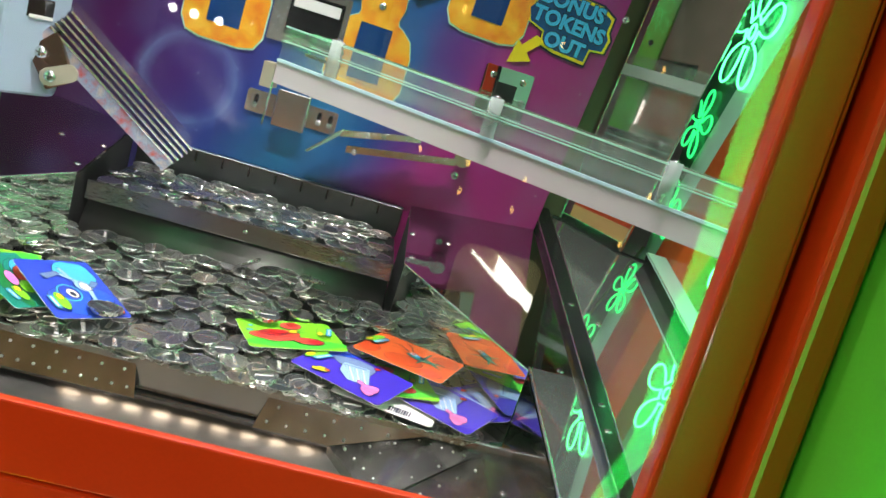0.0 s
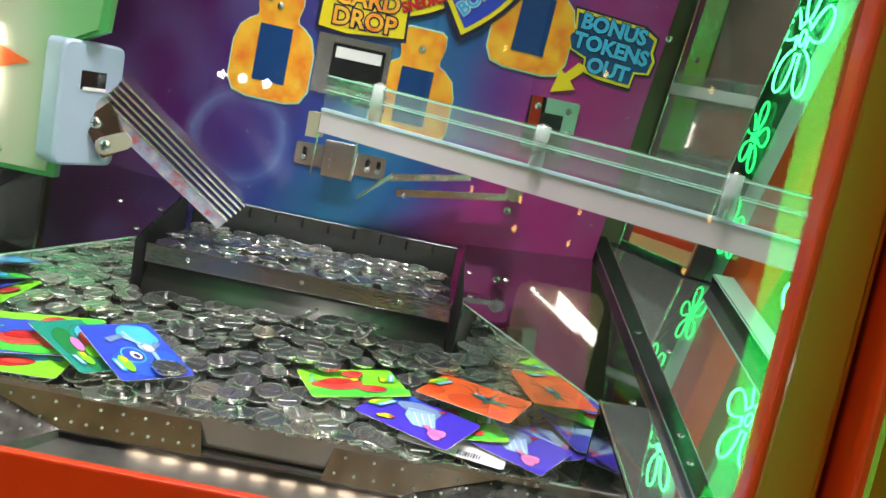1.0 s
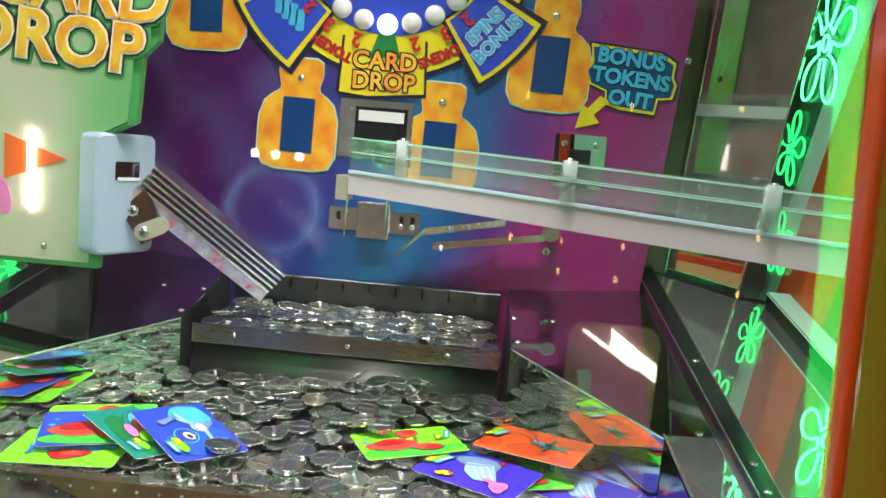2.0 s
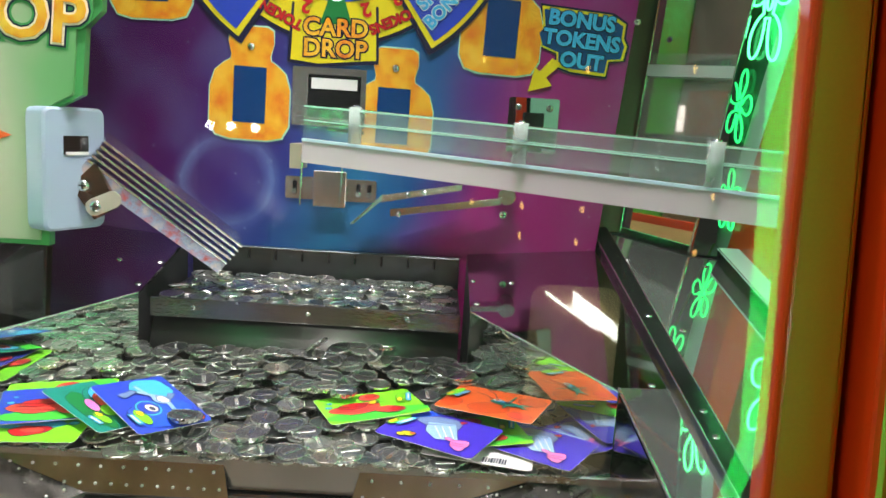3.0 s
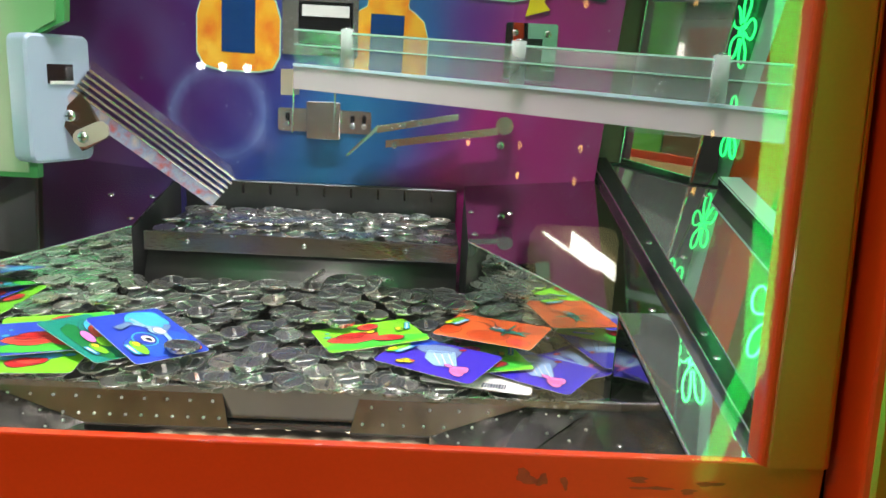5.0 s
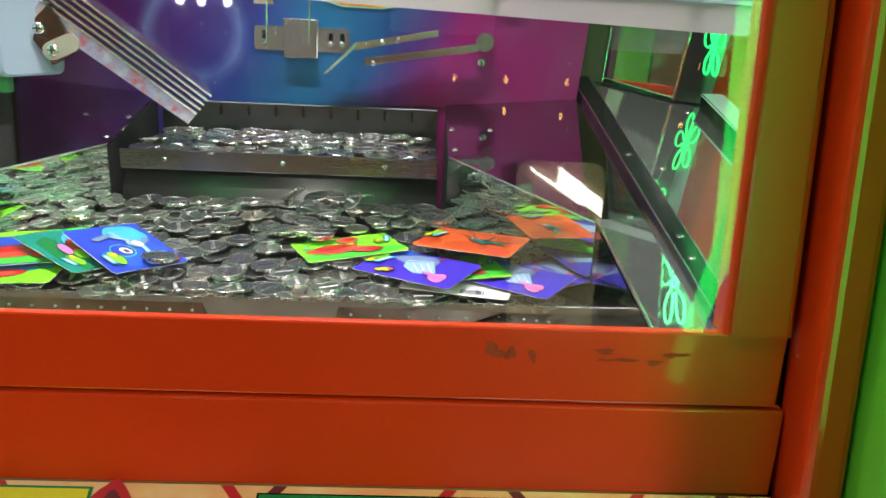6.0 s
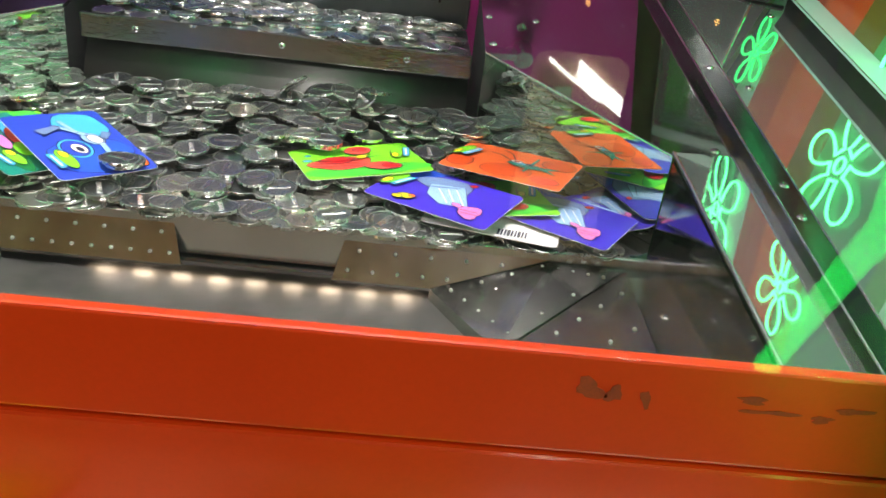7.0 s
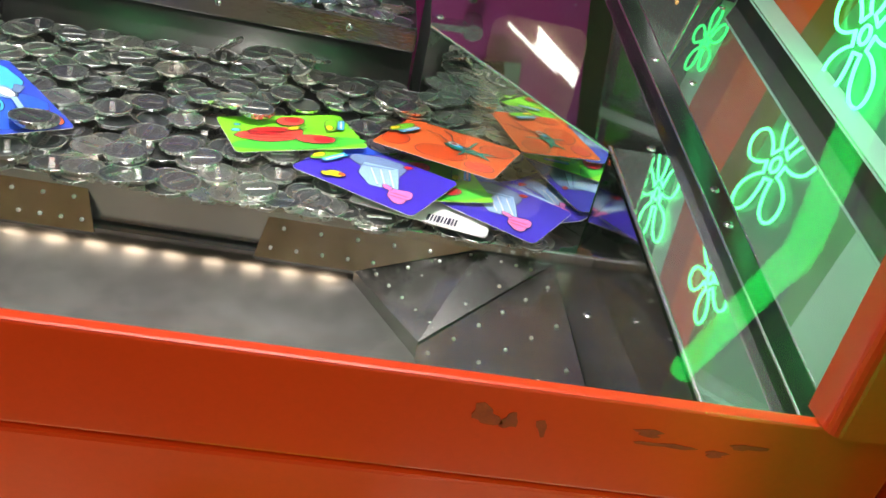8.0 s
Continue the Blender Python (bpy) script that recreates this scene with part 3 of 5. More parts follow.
def facet(a, b, c, d, cols, rows_, label, deep=0.002):
    """A bent steel facet with rows of dimples, given by its corners a, b (back) and c, d (front)."""
    a, b, c, d = (Vector(p) for p in (a, b, c, d))
    e = Vector((0, 0, deep))
    part("dimpled_plate", hull([a - e, b - e, c - e, d - e, a, b, c, d]), M_CHUTE, chute, label)
    for i in range(cols):
        for j in range(rows_):
            u, v = (i + 0.5) / cols, (j + 0.5) / rows_
            p = a.lerp(b, u).lerp(d.lerp(c, u), v)
            o = bmesh.new()
            bmesh.ops.create_uvsphere(o, u_segments=6, v_segments=4, radius=0.0014)
            bmesh.ops.translate(o, vec=p + Vector((0, -0.0002, 0.0005)), verts=o.verts)
            # metal paler than the plate paints a glint on each dimple
            part("dimple", o, M_DIMPLE_GLINT, chute, "", True)


facet((-0.395, 0.6465, 0.9955), (-0.152, 0.6465, 0.9955), (-0.146, 0.6375, 0.9715), (-0.256, 0.6375, 0.9715), 12, 2, "steep steel apron with rows of small dimples")
facet((-0.046, 0.6465, 0.9955), (0.085, 0.6465, 0.9955), (0.010, 0.6375, 0.9715), (-0.052, 0.6375, 0.9715), 5, 2, "steep steel apron with rows of small dimples")
for s in (1, -1):
    def sd(x, y, z):
        return (side(x, s), y, z)
    facet(sd(0.085, 0.6450, 0.9945), sd(0.134, 0.6450, 0.9945), sd(0.050, 0.575, 0.9700), sd(0.010, 0.6370, 0.9715), 5, 4, "folded steel corner plate with dimples", 0.014)
    facet(sd(0.050, 0.5745, 0.9685), sd(0.134, 0.6435, 0.9940), sd(0.134, 0.4150, 0.980), sd(0.030, 0.4150, 0.950), 6, 6, "folded steel corner plate with dimples", 0.014)
    q = []
    for dz in (-0.003, 0):
        for x, y, z in ((0.1345, 0.4150, 0.982), (0.170, 0.4150, 0.984), (0.163, 0.6455, 0.995), (0.1345, 0.6455, 0.994)):
            q.append((side(x, s), y, z + dz))
    part("ledge_plate", hull(q), M_CHUTE, chute, "smooth dark steel ledge")
    screw((side(0.147, s), 0.594, 0.9915), (0, 0, 1), 0.003)
# black wall stands for the shade deep in the slot
part("slot_shade", box(-0.160, -0.038, 0.662, 0.665, 0.966, 0.984), M_BLACK, chute, "black back wall painting the shade inside the slot under the bed's edge")
part("slot_floor", box(-0.160, -0.038, 0.6385, 0.6618, 0.9712, 0.9740), M_STEEL_DK, chute)
part("front_wall", box(XL - 0.05, 0.187, YF + 0.0106, YF + 0.0136, 0.96, 1.070), M_PLY, chute, "pale plywood inside the front wall")
# unseen dark panel, added so the apron mirrors something dark
part("dark_fill_panel", box(XL - 0.05, 0.187, YF + 0.0106, YF + 0.0136, 0.90, 0.9598), M_DARK_STEEL, chute, "unseen dark panel added under the plywood to darken the apron's reflection")
strip = thing("led_strip", "row of warm white lamps under the lip of the coin bed", "lamp strip")
part("backing", box(-0.207, 0.008, 0.6440, 0.6515, 0.9716, 0.9724), M_WHITE, strip)
# glowing strip imitates the soft glow that the lamps leave on the steel
part("glow_strip", box(-0.206, 0.007, 0.6432, 0.6438, 0.9690, 0.9722), M_LED_SOFT, strip, "glowing strip imitating the lamps' soft glow on the steel")
for k in range(9):
    x = -0.195 + k * 0.0236
    b = bmesh.new()
    bmesh.ops.create_uvsphere(b, u_segments=12, v_segments=8, radius=1.0)
    bmesh.ops.scale(b, vec=(0.0070, 0.0012, 0.0016), verts=b.verts)
    bmesh.ops.translate(b, vec=(x, 0.6431, 0.9704), verts=b.verts)
    part("lamp", b, M_LED_WARM, strip, "", True)

# ---- green lamps along the window and on the walls ----
strip = thing("green_led_strip", "bright green lamp strip edging the cabinet's flank outside the window", "lamp")
bm = leaning(0.1985, 0.2020, 0.06, 0.06, 0.281, 0.297, 1.080, 2.20, 1)
part("channel", bm, M_BLACK, strip, "black channel behind the lamps")
pts = [(side(0.192 - 0.05 * (z - 1.09), 1), y, z) for y, z in ((0.289, 2.20), (0.289, 1.100), (0.287, 1.092), (0.282, 1.083), (0.231, 0.985))]
part("tube", tube(pts, 0.0070, 10), M_LED_GREEN, strip, "glowing green tube", True)
pts = [(side(0.199, 1), 0.285, 1.081), (side(0.199, 1), 0.233, 0.985)]
part("lower_channel", tube(pts, 0.005, 6), M_BLACK, strip)


def flower(cy, cz, size, turn, s, lit):
    """A neon outline of a five-petalled flower on the side wall."""
    ob = thing("neon_flower", "glowing green neon outline of a five-petalled flower", "neon sign", "neon flowers")
    face = side(XW - 0.004, s)
    pts = []
    for p in range(5):
        base = turn + 2 * math.pi * p / 5
        for k in range(21):
            # each petal is a teardrop loop, narrow at the middle and round at its tip
            f = 2 * math.pi * (0.05 + 0.90 * k / 20)
            r = 0.62 - 0.38 * math.cos(f)
            w = -0.27 * math.sin(f) * (0.45 + 0.55 * min(1.0, r / 0.75))
            z = cz + size * (r * math.sin(base) + w * math.cos(base))
            pts.append((face, cy + 0.85 * size * (r * math.cos(base) - w * math.sin(base)), z))
    part("petal_tube", tube(pts, 0.0015, 6, True), lit, ob)
    pts = [(face, cy + 0.85 * size * 0.12 * math.cos(a), cz + size * 0.12 * math.sin(a)) for a in (2 * math.pi * k / 16 for k in range(16))]
    part("centre_ring", tube(pts, 0.0015, 6, True), lit, ob)


for s in (1, -1):
    # the brightest flower, near the window, is added to throw green onto the coins
    for cy, cz, size, turn, lit in ((0.797, 1.146, 0.060, 0.25, M_NEON), (1.025, 1.195, 0.040, 0.3, M_NEON_DIM), (1.030, 1.310, 0.045, 0.6, M_NEON_DIM), (0.975, 1.425, 0.075, -2.1, M_NEON),
                                    (0.788, 1.340, 0.055, 0.9, M_NEON), (0.640, 1.232, 0.058, 0.4, M_NEON), (0.545, 1.130, 0.056, 0.2, M_NEON), (0.50, 1.29, 0.056, 0.5, M_NEON_FILL), (0.74, 1.60, 0.066, 0.7, M_NEON)):
        flower(cy, cz, size, turn, s, lit)


# ---- prize cards ----
def blob(cx, cy, rx, ry, seed, n=18, wob=0.22):
    r = random.Random(seed)
    ph = [r.uniform(0, 6.28) for _ in range(3)]
    out = []
    for k in range(n):
        a = 2 * math.pi * k / n
        f = 1 + wob * (0.5 * math.sin(2 * a + ph[0]) + 0.35 * math.sin(3 * a + ph[1]) + 0.25 * math.sin(5 * a + ph[2]))
        out.append((cx + rx * f * math.cos(a), cy + ry * f * math.sin(a)))
    return out


def card(label, at, back, shapes, group="prize cards"):
    """A playing-card sized prize card; shapes are (material, outline in metres)."""
    ob = thing("prize_card", label, "card", group, at=at)
    part("sheet", prism(rounded(0.088, 0.063, 0.004), 0.0005), back, ob)
    part("border", prism(rounded(0.0884, 0.0634, 0.004), 0.0003, Matrix.Translation((0, 0, -0.0001))), M_WHITE, ob, "white cut edge")
    for k, (mat, pts) in enumerate(shapes):
        cx, cy = sum(p[0] for p in pts) / len(pts), sum(p[1] for p in pts) / len(pts)
        grown = []
        for px, py in pts:
            d = math.hypot(px - cx, py - cy) or 1.0
            grown.append((px + (px - cx) / d * 0.0006, py + (py - cy) / d * 0.0006))
        edge = part("outline", prism(grown, 0.00004, Matrix.Translation((0, 0, 0.0005 + 0.00010 * k))), M_INK, ob)
        part("print", prism(pts, 0.00008, Matrix.Translation((0, 0, 0.0005 + 0.00010 * k))), mat, edge)
    return ob


def rounded_at(cx, cy, w, h, r=0.002):
    return [(cx + x, cy + y) for x, y in rounded(w, h, r, 2)]


def oval(cx, cy, rx, ry, turn=0.0, n=18):
    c, d = math.cos(radians(turn)), math.sin(radians(turn))
    out = []
    for k in range(n):
        u, v = rx * math.cos(2 * math.pi * k / n), ry * math.sin(2 * math.pi * k / n)
        out.append((cx + u * c - v * d, cy + u * d + v * c))
    return out


def stroke(x0, y0, x1, y1, w=0.0012, w2=None):
    """A straight brush stroke, wider or narrower at its end."""
    d = math.hypot(x1 - x0, y1 - y0)
    u, v = -(y1 - y0) / d, (x1 - x0) / d
    e = w if w2 is None else w2
    return [(x0 + u * w / 2, y0 + v * w / 2), (x0 - u * w / 2, y0 - v * w / 2), (x1 - u * e / 2, y1 - v * e / 2), (x1 + u * e / 2, y1 + v * e / 2)]


M_RED_DK = flat("dark_red_print", lin(140, 18, 26))
M_ORANGE_DK = flat("deep_orange_print", lin(206, 72, 26))
M_CORAL = flat("coral_print", lin(226, 74, 60))
M_GREYP = flat("grey_blue_print", lin(112, 134, 176))
M_GREEN_CARD = flat("green_card_print", lin(70, 196, 60))
M_ROYAL = flat("royal_blue_print", lin(40, 88, 214))


def badge(cx, cy, turn=0.0, k=1.0):
    """The small cloud-and-label mark in a card's corner, as plain shapes."""
    c, d = math.cos(radians(turn)), math.sin(radians(turn))
    return [(M_LIME, oval(cx - 0.004 * d, cy + 0.004 * c, 0.014 * k, 0.0048 * k, turn)), (M_YELLOW, oval(cx - 0.006 * c - 0.005 * d, cy + 0.005 * c - 0.006 * d, 0.005 * k, 0.0028 * k, turn)),
            (M_SKY, [(cx + x * c - y * d, cy + x * d + y * c) for x, y in rounded_at(0.001, -0.0028, 0.021 * k, 0.0052 * k, 0.0015)]),
            (M_WHITE, [(cx + x * c - y * d, cy + x * d + y * c) for x, y in rounded_at(0.001, -0.0028, 0.016 * k, 0.0016 * k, 0.0005)])]


RED_BEAST = [(M_GREEN_CARD, blob(0.0, -0.020, 0.043, 0.0105, 4, 22, 0.1)), (M_SKY, oval(-0.036, 0.006, 0.003, 0.0022)), (M_SKY, oval(-0.033, 0.016, 0.002, 0.0016)),
             (M_CORAL, blob(-0.014, -0.004, 0.021, 0.0135, 1)), (M_RED, oval(-0.016, 0.002, 0.013, 0.007, 8)), (M_RED_DK, stroke(-0.032, -0.008, -0.004, -0.012, 0.0010)),
             (M_RED_DK, stroke(-0.032, -0.003, -0.002, -0.007, 0.0008)), (M_RED_DK, stroke(-0.031, 0.002, -0.002, -0.002, 0.0008)),
             (M_CORAL, oval(0.012, -0.016, 0.013, 0.0075, -12)), (M_RED, oval(0.017, -0.017, 0.006, 0.0048, -12)), (M_CORAL, oval(0.004, 0.018, 0.010, 0.008, 20)), (M_RED, oval(0.006, 0.020, 0.005, 0.0045, 20)),
             (M_YELLOW, oval(0.003, 0.004, 0.005, 0.0032, 30)), (M_DKGREEN, stroke(0.006, 0.004, 0.014, 0.010, 0.0012, 0.0004)), (M_DKGREEN, stroke(0.006, 0.002, 0.016, 0.003, 0.0012, 0.0004))]
BLUE_BUG = [(M_ORANGE_DK, oval(0.0, -0.014, 0.018, 0.012, 10)), (M_ORANGE_DK, oval(0.030, 0.016, 0.012, 0.010, 0)), (M_ORANGE_DK, oval(-0.034, -0.014, 0.009, 0.011, 0)), (M_CORAL, oval(0.030, -0.020, 0.010, 0.007, 0)),
            (M_INK, stroke(-0.002, 0.006, -0.012, 0.014, 0.0009)), (M_INK, stroke(-0.012, 0.014, -0.022, 0.016, 0.0008)), (M_INK, stroke(0.000, 0.008, -0.006, 0.020, 0.0009)), (M_INK, stroke(-0.006, 0.020, -0.014, 0.025, 0.0008)),
            (M_TEALP, oval(0.010, 0.001, 0.014, 0.0042, -4)), (M_TEALP, stroke(0.022, 0.001, 0.032, 0.005, 0.004, 0.0008)), (M_TEALP, stroke(0.022, 0.000, 0.032, -0.006, 0.004, 0.0008)),
            (M_TEALP, stroke(0.013, 0.003, 0.014, 0.019, 0.0022, 0.0016)), (M_TEALP, stroke(0.013, -0.002, 0.012, -0.012, 0.0020, 0.0014)), (M_SKY, oval(0.006, 0.002, 0.007, 0.0018, -4)),
            (M_WHITE, oval(0.002, 0.004, 0.0042, 0.0026, 0)), (M_RED, oval(0.0022, 0.004, 0.0018, 0.0013, 0)), (M_INK, oval(0.0125, 0.0015, 0.0024, 0.0018, 0))] + badge(-0.035, 0.004, 72, 0.9)
JELLY = [(M_ROYAL, [(-0.0435, -0.010), (-0.012, 0.031), (-0.0400, 0.031), (-0.0435, 0.027)]), (M_GREYP, blob(-0.006, 0.014, 0.018, 0.013, 21)), (M_PALE, [(-0.016, 0.010), (0.006, 0.018), (0.022, -0.010), (0.004, -0.016), (-0.010, -0.006)]),
         (M_WHITE, stroke(-0.008, 0.006, 0.008, -0.012, 0.0008)), (M_WHITE, stroke(-0.002, 0.008, 0.013, -0.011, 0.0008)), (M_WHITE, stroke(0.003, 0.011, 0.018, -0.009, 0.0008)), (M_GREYP, stroke(-0.015, 0.004, 0.004, 0.014, 0.0012)),
         (M_RED, oval(0.010, 0.024, 0.003, 0.0020, 40)), (M_PINK, blob(0.026, -0.016, 0.009, 0.0075, 24, 22, 0.4)), (M_CORAL, stroke(0.020, -0.016, 0.030, -0.014, 0.0007)), (M_CORAL, stroke(0.021, -0.020, 0.031, -0.018, 0.0007)),
         (M_PINK, oval(0.015, -0.012, 0.004, 0.0022, -20)), (M_YELLOW, oval(-0.018, -0.021, 0.0055, 0.0040, 10)), (M_ORANGEP, oval(-0.014, -0.019, 0.0022, 0.0018, 0)), (M_YELLOW, oval(-0.022, -0.025, 0.0035, 0.0025, 0))] + badge(-0.034, -0.002, 74, 0.95)
ROBOT = [(M_SKY, blob(-0.024, 0.012, 0.018, 0.016, 31)), (M_ROYAL, blob(0.018, 0.0, 0.022, 0.026, 30)), (M_ORANGEP, oval(0.030, 0.022, 0.010, 0.006, 20)), (M_SKY, oval(0.008, -0.006, 0.013, 0.010, 0)), (M_BLUE, oval(0.008, -0.006, 0.0105, 0.008, 0)),
         (M_CREAM, oval(0.009, -0.004, 0.0065, 0.0042, 10)), (M_INK, oval(0.010, -0.004, 0.003, 0.0015, 10)), (M_PALE, oval(-0.002, 0.010, 0.0085, 0.0065, 15)), (M_WHITE, oval(-0.001, 0.011, 0.006, 0.004, 15)),
         (M_PALE, stroke(-0.008, 0.008, -0.022, -0.004, 0.0042, 0.003)), (M_PALE, stroke(-0.030, 0.000, -0.012, 0.004, 0.0030)), (M_GREYP, stroke(-0.022, -0.004, -0.016, -0.018, 0.005, 0.008)), (M_GREYP, stroke(-0.008, 0.022, 0.000, 0.016, 0.006, 0.004)),
         (M_PALE, stroke(0.006, 0.012, 0.024, 0.010, 0.0036)), (M_PALE, oval(0.028, 0.012, 0.005, 0.004, 0))] + badge(0.022, -0.022, 4, 0.9)
BOAT = [(M_GREEN_CARD, [(-0.0435, 0.014), (0.0435, 0.020), (0.0435, 0.028), (0.0400, 0.031), (-0.0400, 0.031), (-0.0435, 0.028)]), (M_DKGREEN, blob(0.004, -0.016, 0.034, 0.010, 41)), (M_TEALP, oval(-0.006, 0.004, 0.028, 0.015, -4)), (M_SKY, oval(-0.010, 0.006, 0.022, 0.011, -4)),
        (M_CORAL, blob(-0.004, 0.003, 0.019, 0.008, 42)), (M_RED_DK, stroke(-0.018, 0.006, 0.010, 0.006, 0.0012)), (M_PALE, stroke(-0.012, 0.002, 0.000, 0.003, 0.003)), (M_RED, oval(0.004, 0.002, 0.004, 0.003)),
        (M_LIME, oval(0.014, -0.006, 0.010, 0.0055, -10)), (M_PINK, oval(0.000, -0.012, 0.012, 0.004, -8))] + badge(0.024, -0.021, 4, 0.8)


def logo(flip=1):
    return badge(0.034 * flip, 0.006, 70, 0.9)


def card_at(x, y, z, angle, rx=0.0, ry=0.0):
    """Pose of a card: turned by angle, then tipped about the world's x and y."""
    return pose(x, y, z, rx, 0, 0) @ pose(0, 0, 0, 0, ry, 0) @ pose(0, 0, 0, 0, 0, angle)


CARDS = [
    ("lime green card with a red creature printed on it", card_at(-0.0450, 0.7215, 1.0215, 23.0, -1.2, -3), M_LIME, RED_BEAST + logo()),
    ("orange card with a small blue-green creature printed on it", card_at(0.0620, 0.7225, 1.0300, -25.0, -0.6, -1.6), M_ORANGEP, BLUE_BUG),
    ("blue-purple card with a pale jellyfish shape printed on it", card_at(0.0150, 0.6790, 1.0195, -29.0, 1.3, -0.8), M_PURPLE, JELLY),
    ("second blue-purple card with a jellyfish shape, lying lower", card_at(0.0945, 0.6815, 1.0130, -33.0, 0.5, -0.1), M_PURPLE, JELLY),
    ("lime green card with a red creature, half covered", card_at(0.0426, 0.6920, 1.0152, 14.6, -1, -1), M_LIME, RED_BEAST + logo()),
    ("upturned white card back with a printed bar pattern", card_at(0.050, 0.676, 1.0095, -14, 0, 0), M_WHITE,
     [(M_INK, rounded_at(0.006 + 0.0022 * k, -0.024, 0.0009 + 0.0006 * (k % 3 == 0), 0.008, 0.0002)) for k in range(9)]),
    ("blue and yellow card lying beside the steel face", card_at(0.120, 0.700, 1.0085, 24, 1, -3), M_PURPLE, JELLY[1:12]),
    ("blue card with a grey-white robot shape printed on it", card_at(-0.2238, 0.6874, 1.0259, -42.8, 3.3, 9.2), M_BLUE, ROBOT),
    ("teal card with a red boat shape, half covered", card_at(-0.262, 0.690, 1.0225, -36, 1, 8.5), M_TEALP, BOAT),
    ("lime green card with a red creature at the heap's side", card_at(-0.3089, 0.7077, 1.0185, 15.9, 6, 0.3), M_LIME, RED_BEAST),
    ("bright blue card with a red creature lying low", card_at(-0.300, 0.690, 1.0205, 22, 4, 2), M_BLUE, RED_BEAST),
    ("lime green card with a large red creature at the front", card_at(-0.310, 0.662, 1.0125, 6, 1, 0), M_LIME, [(M_GREEN_CARD, blob(0.0, 0.016, 0.038, 0.012, 50)), (M_SKY, blob(-0.002, 0.002, 0.026, 0.012, 51)), (M_ROYAL, stroke(-0.026, 0.000, -0.026, -0.016, 0.003)), (M_RED, blob(0.004, -0.012, 0.015, 0.009, 52)), (M_CORAL, oval(0.006, -0.011, 0.009, 0.005)), (M_RED_DK, stroke(-0.014, 0.012, 0.020, 0.012, 0.003)), (M_WHITE, stroke(-0.012, 0.010, 0.018, 0.010, 0.0022)), (M_SKY, oval(0.033, 0.002, 0.004, 0.003))]),
]
for label, m, back, shapes in CARDS:
    card(label, m, back, shapes)


def card_cap(x, y, z):
    """The highest a coin may lie at x, y without coming up through a card."""
    for _, m, _, _ in CARDS:
        p = m.inverted() @ Vector((x, y, m.translation.z))
        if abs(p.x) < 0.052 and abs(p.y) < 0.040:
            top = (m @ Vector((p.x, p.y, 0))).z
            z = min(z, top - 0.0030)
    return z


# ---- coins ----
def coin_mesh(seg, fine):
    """A token with a raised rim and a raised bar across its face."""
    b = bmesh.new()
    R, h = 0.0123, 0.00105
    prof = [(R - 0.0003, -h), (R, -h + 0.0003), (R, h - 0.0003), (R - 0.0003, h), (R - 0.0012, h), (R - 0.0014, h - 0.00025)]
    if not fine:
        prof = [(R, -h), (R, h - 0.0002), (R - 0.0004, h), (R - 0.0016, h - 0.0003)]
    rings = [[b.verts.new((r * math.cos(2 * math.pi * k / seg), r * math.sin(2 * math.pi * k / seg), z)) for k in range(seg)] for r, z in prof]
    for p, q in zip(rings, rings[1:]):
        for k in range(seg):
            b.faces.new((p[k], p[(k + 1) % seg], q[(k + 1) % seg], q[k]))
    b.faces.new(rings[0][::-1])
    field = b.faces.new(rings[-1])
    field.material_index = 1
    if fine:
        box(-0.0078, 0.0078, -0.0019, 0.0019, h - 0.0005, h + 0.00005, bm=b)
        for k in range(5):
            x = -0.0058 + k * 0.0029
            box(x - 0.0009, x + 0.0009, -0.0012, 0.0012, h, h + 0.00022, bm=b)
        # raised marks round the face, in two arcs beside the bar
        for k in range(22):
            a = radians(28 + 124 * (k % 11) / 10 + 180 * (k // 11))
            c, d = math.cos(a), math.sin(a)
            q = [(0.0084 + u, w) for u, w in ((-0.0007, -0.00035), (0.0007, -0.00035), (0.0007, 0.00035), (-0.0007, 0.00035))]
            hull([(u * c - w * d, u * d + w * c, z) for z in (h - 0.0005, h - 0.0002) for u, w in q], bm=b)
    return b


def coin_material(name, spread, tones, rough, dirty):
    n = N(name)
    info = n.add("ShaderNodeObjectInfo")
    geo = n.add("ShaderNodeNewGeometry")
    r = info.outputs["Random"] if spread == "object" else geo.outputs["Random Per Island"]
    base = n.ramp(r, list(zip((0.0, 0.5, 0.88, 1.0), tones)))
    dirt = n.noise(110.0, 3, 0.5)
    base = n.mix(n.math("MULTIPLY", n.math("GREATER_THAN", dirt, 0.58), dirty), base, (0.20, 0.18, 0.16))
    n.link(base, n.b.inputs["Base Color"])
    n.b.inputs["Metallic"].default_value = 1.0
    n.link(n.math("ADD", rough, n.math("MULTIPLY", dirt, 0.18)), n.b.inputs["Roughness"])
    n.bump(n.noise(260.0, 2, 0.5), 0.05, 0.0003)
    return n.m


RIM_TONES = ((0.62, 0.62, 0.61), (0.74, 0.74, 0.72), (0.82, 0.80, 0.76), (0.80, 0.70, 0.60))
FIELD_TONES = ((0.26, 0.28, 0.31), (0.44, 0.45, 0.46), (0.74, 0.73, 0.70), (0.72, 0.57, 0.48))
M_COIN = coin_material("token_rim", "object", RIM_TONES, 0.18, 0.25)
M_COIN_FIELD = coin_material("token_field", "object", FIELD_TONES, 0.23, 0.30)
M_COIN_MANY = coin_material("token_rim_many", "island", RIM_TONES, 0.18, 0.25)
M_COIN_MANY_FIELD = coin_material("token_field_many", "island", FIELD_TONES, 0.23, 0.30)
COIN = mesh_of(coin_mesh(28, True), "coin")
COIN.materials.append(M_COIN)
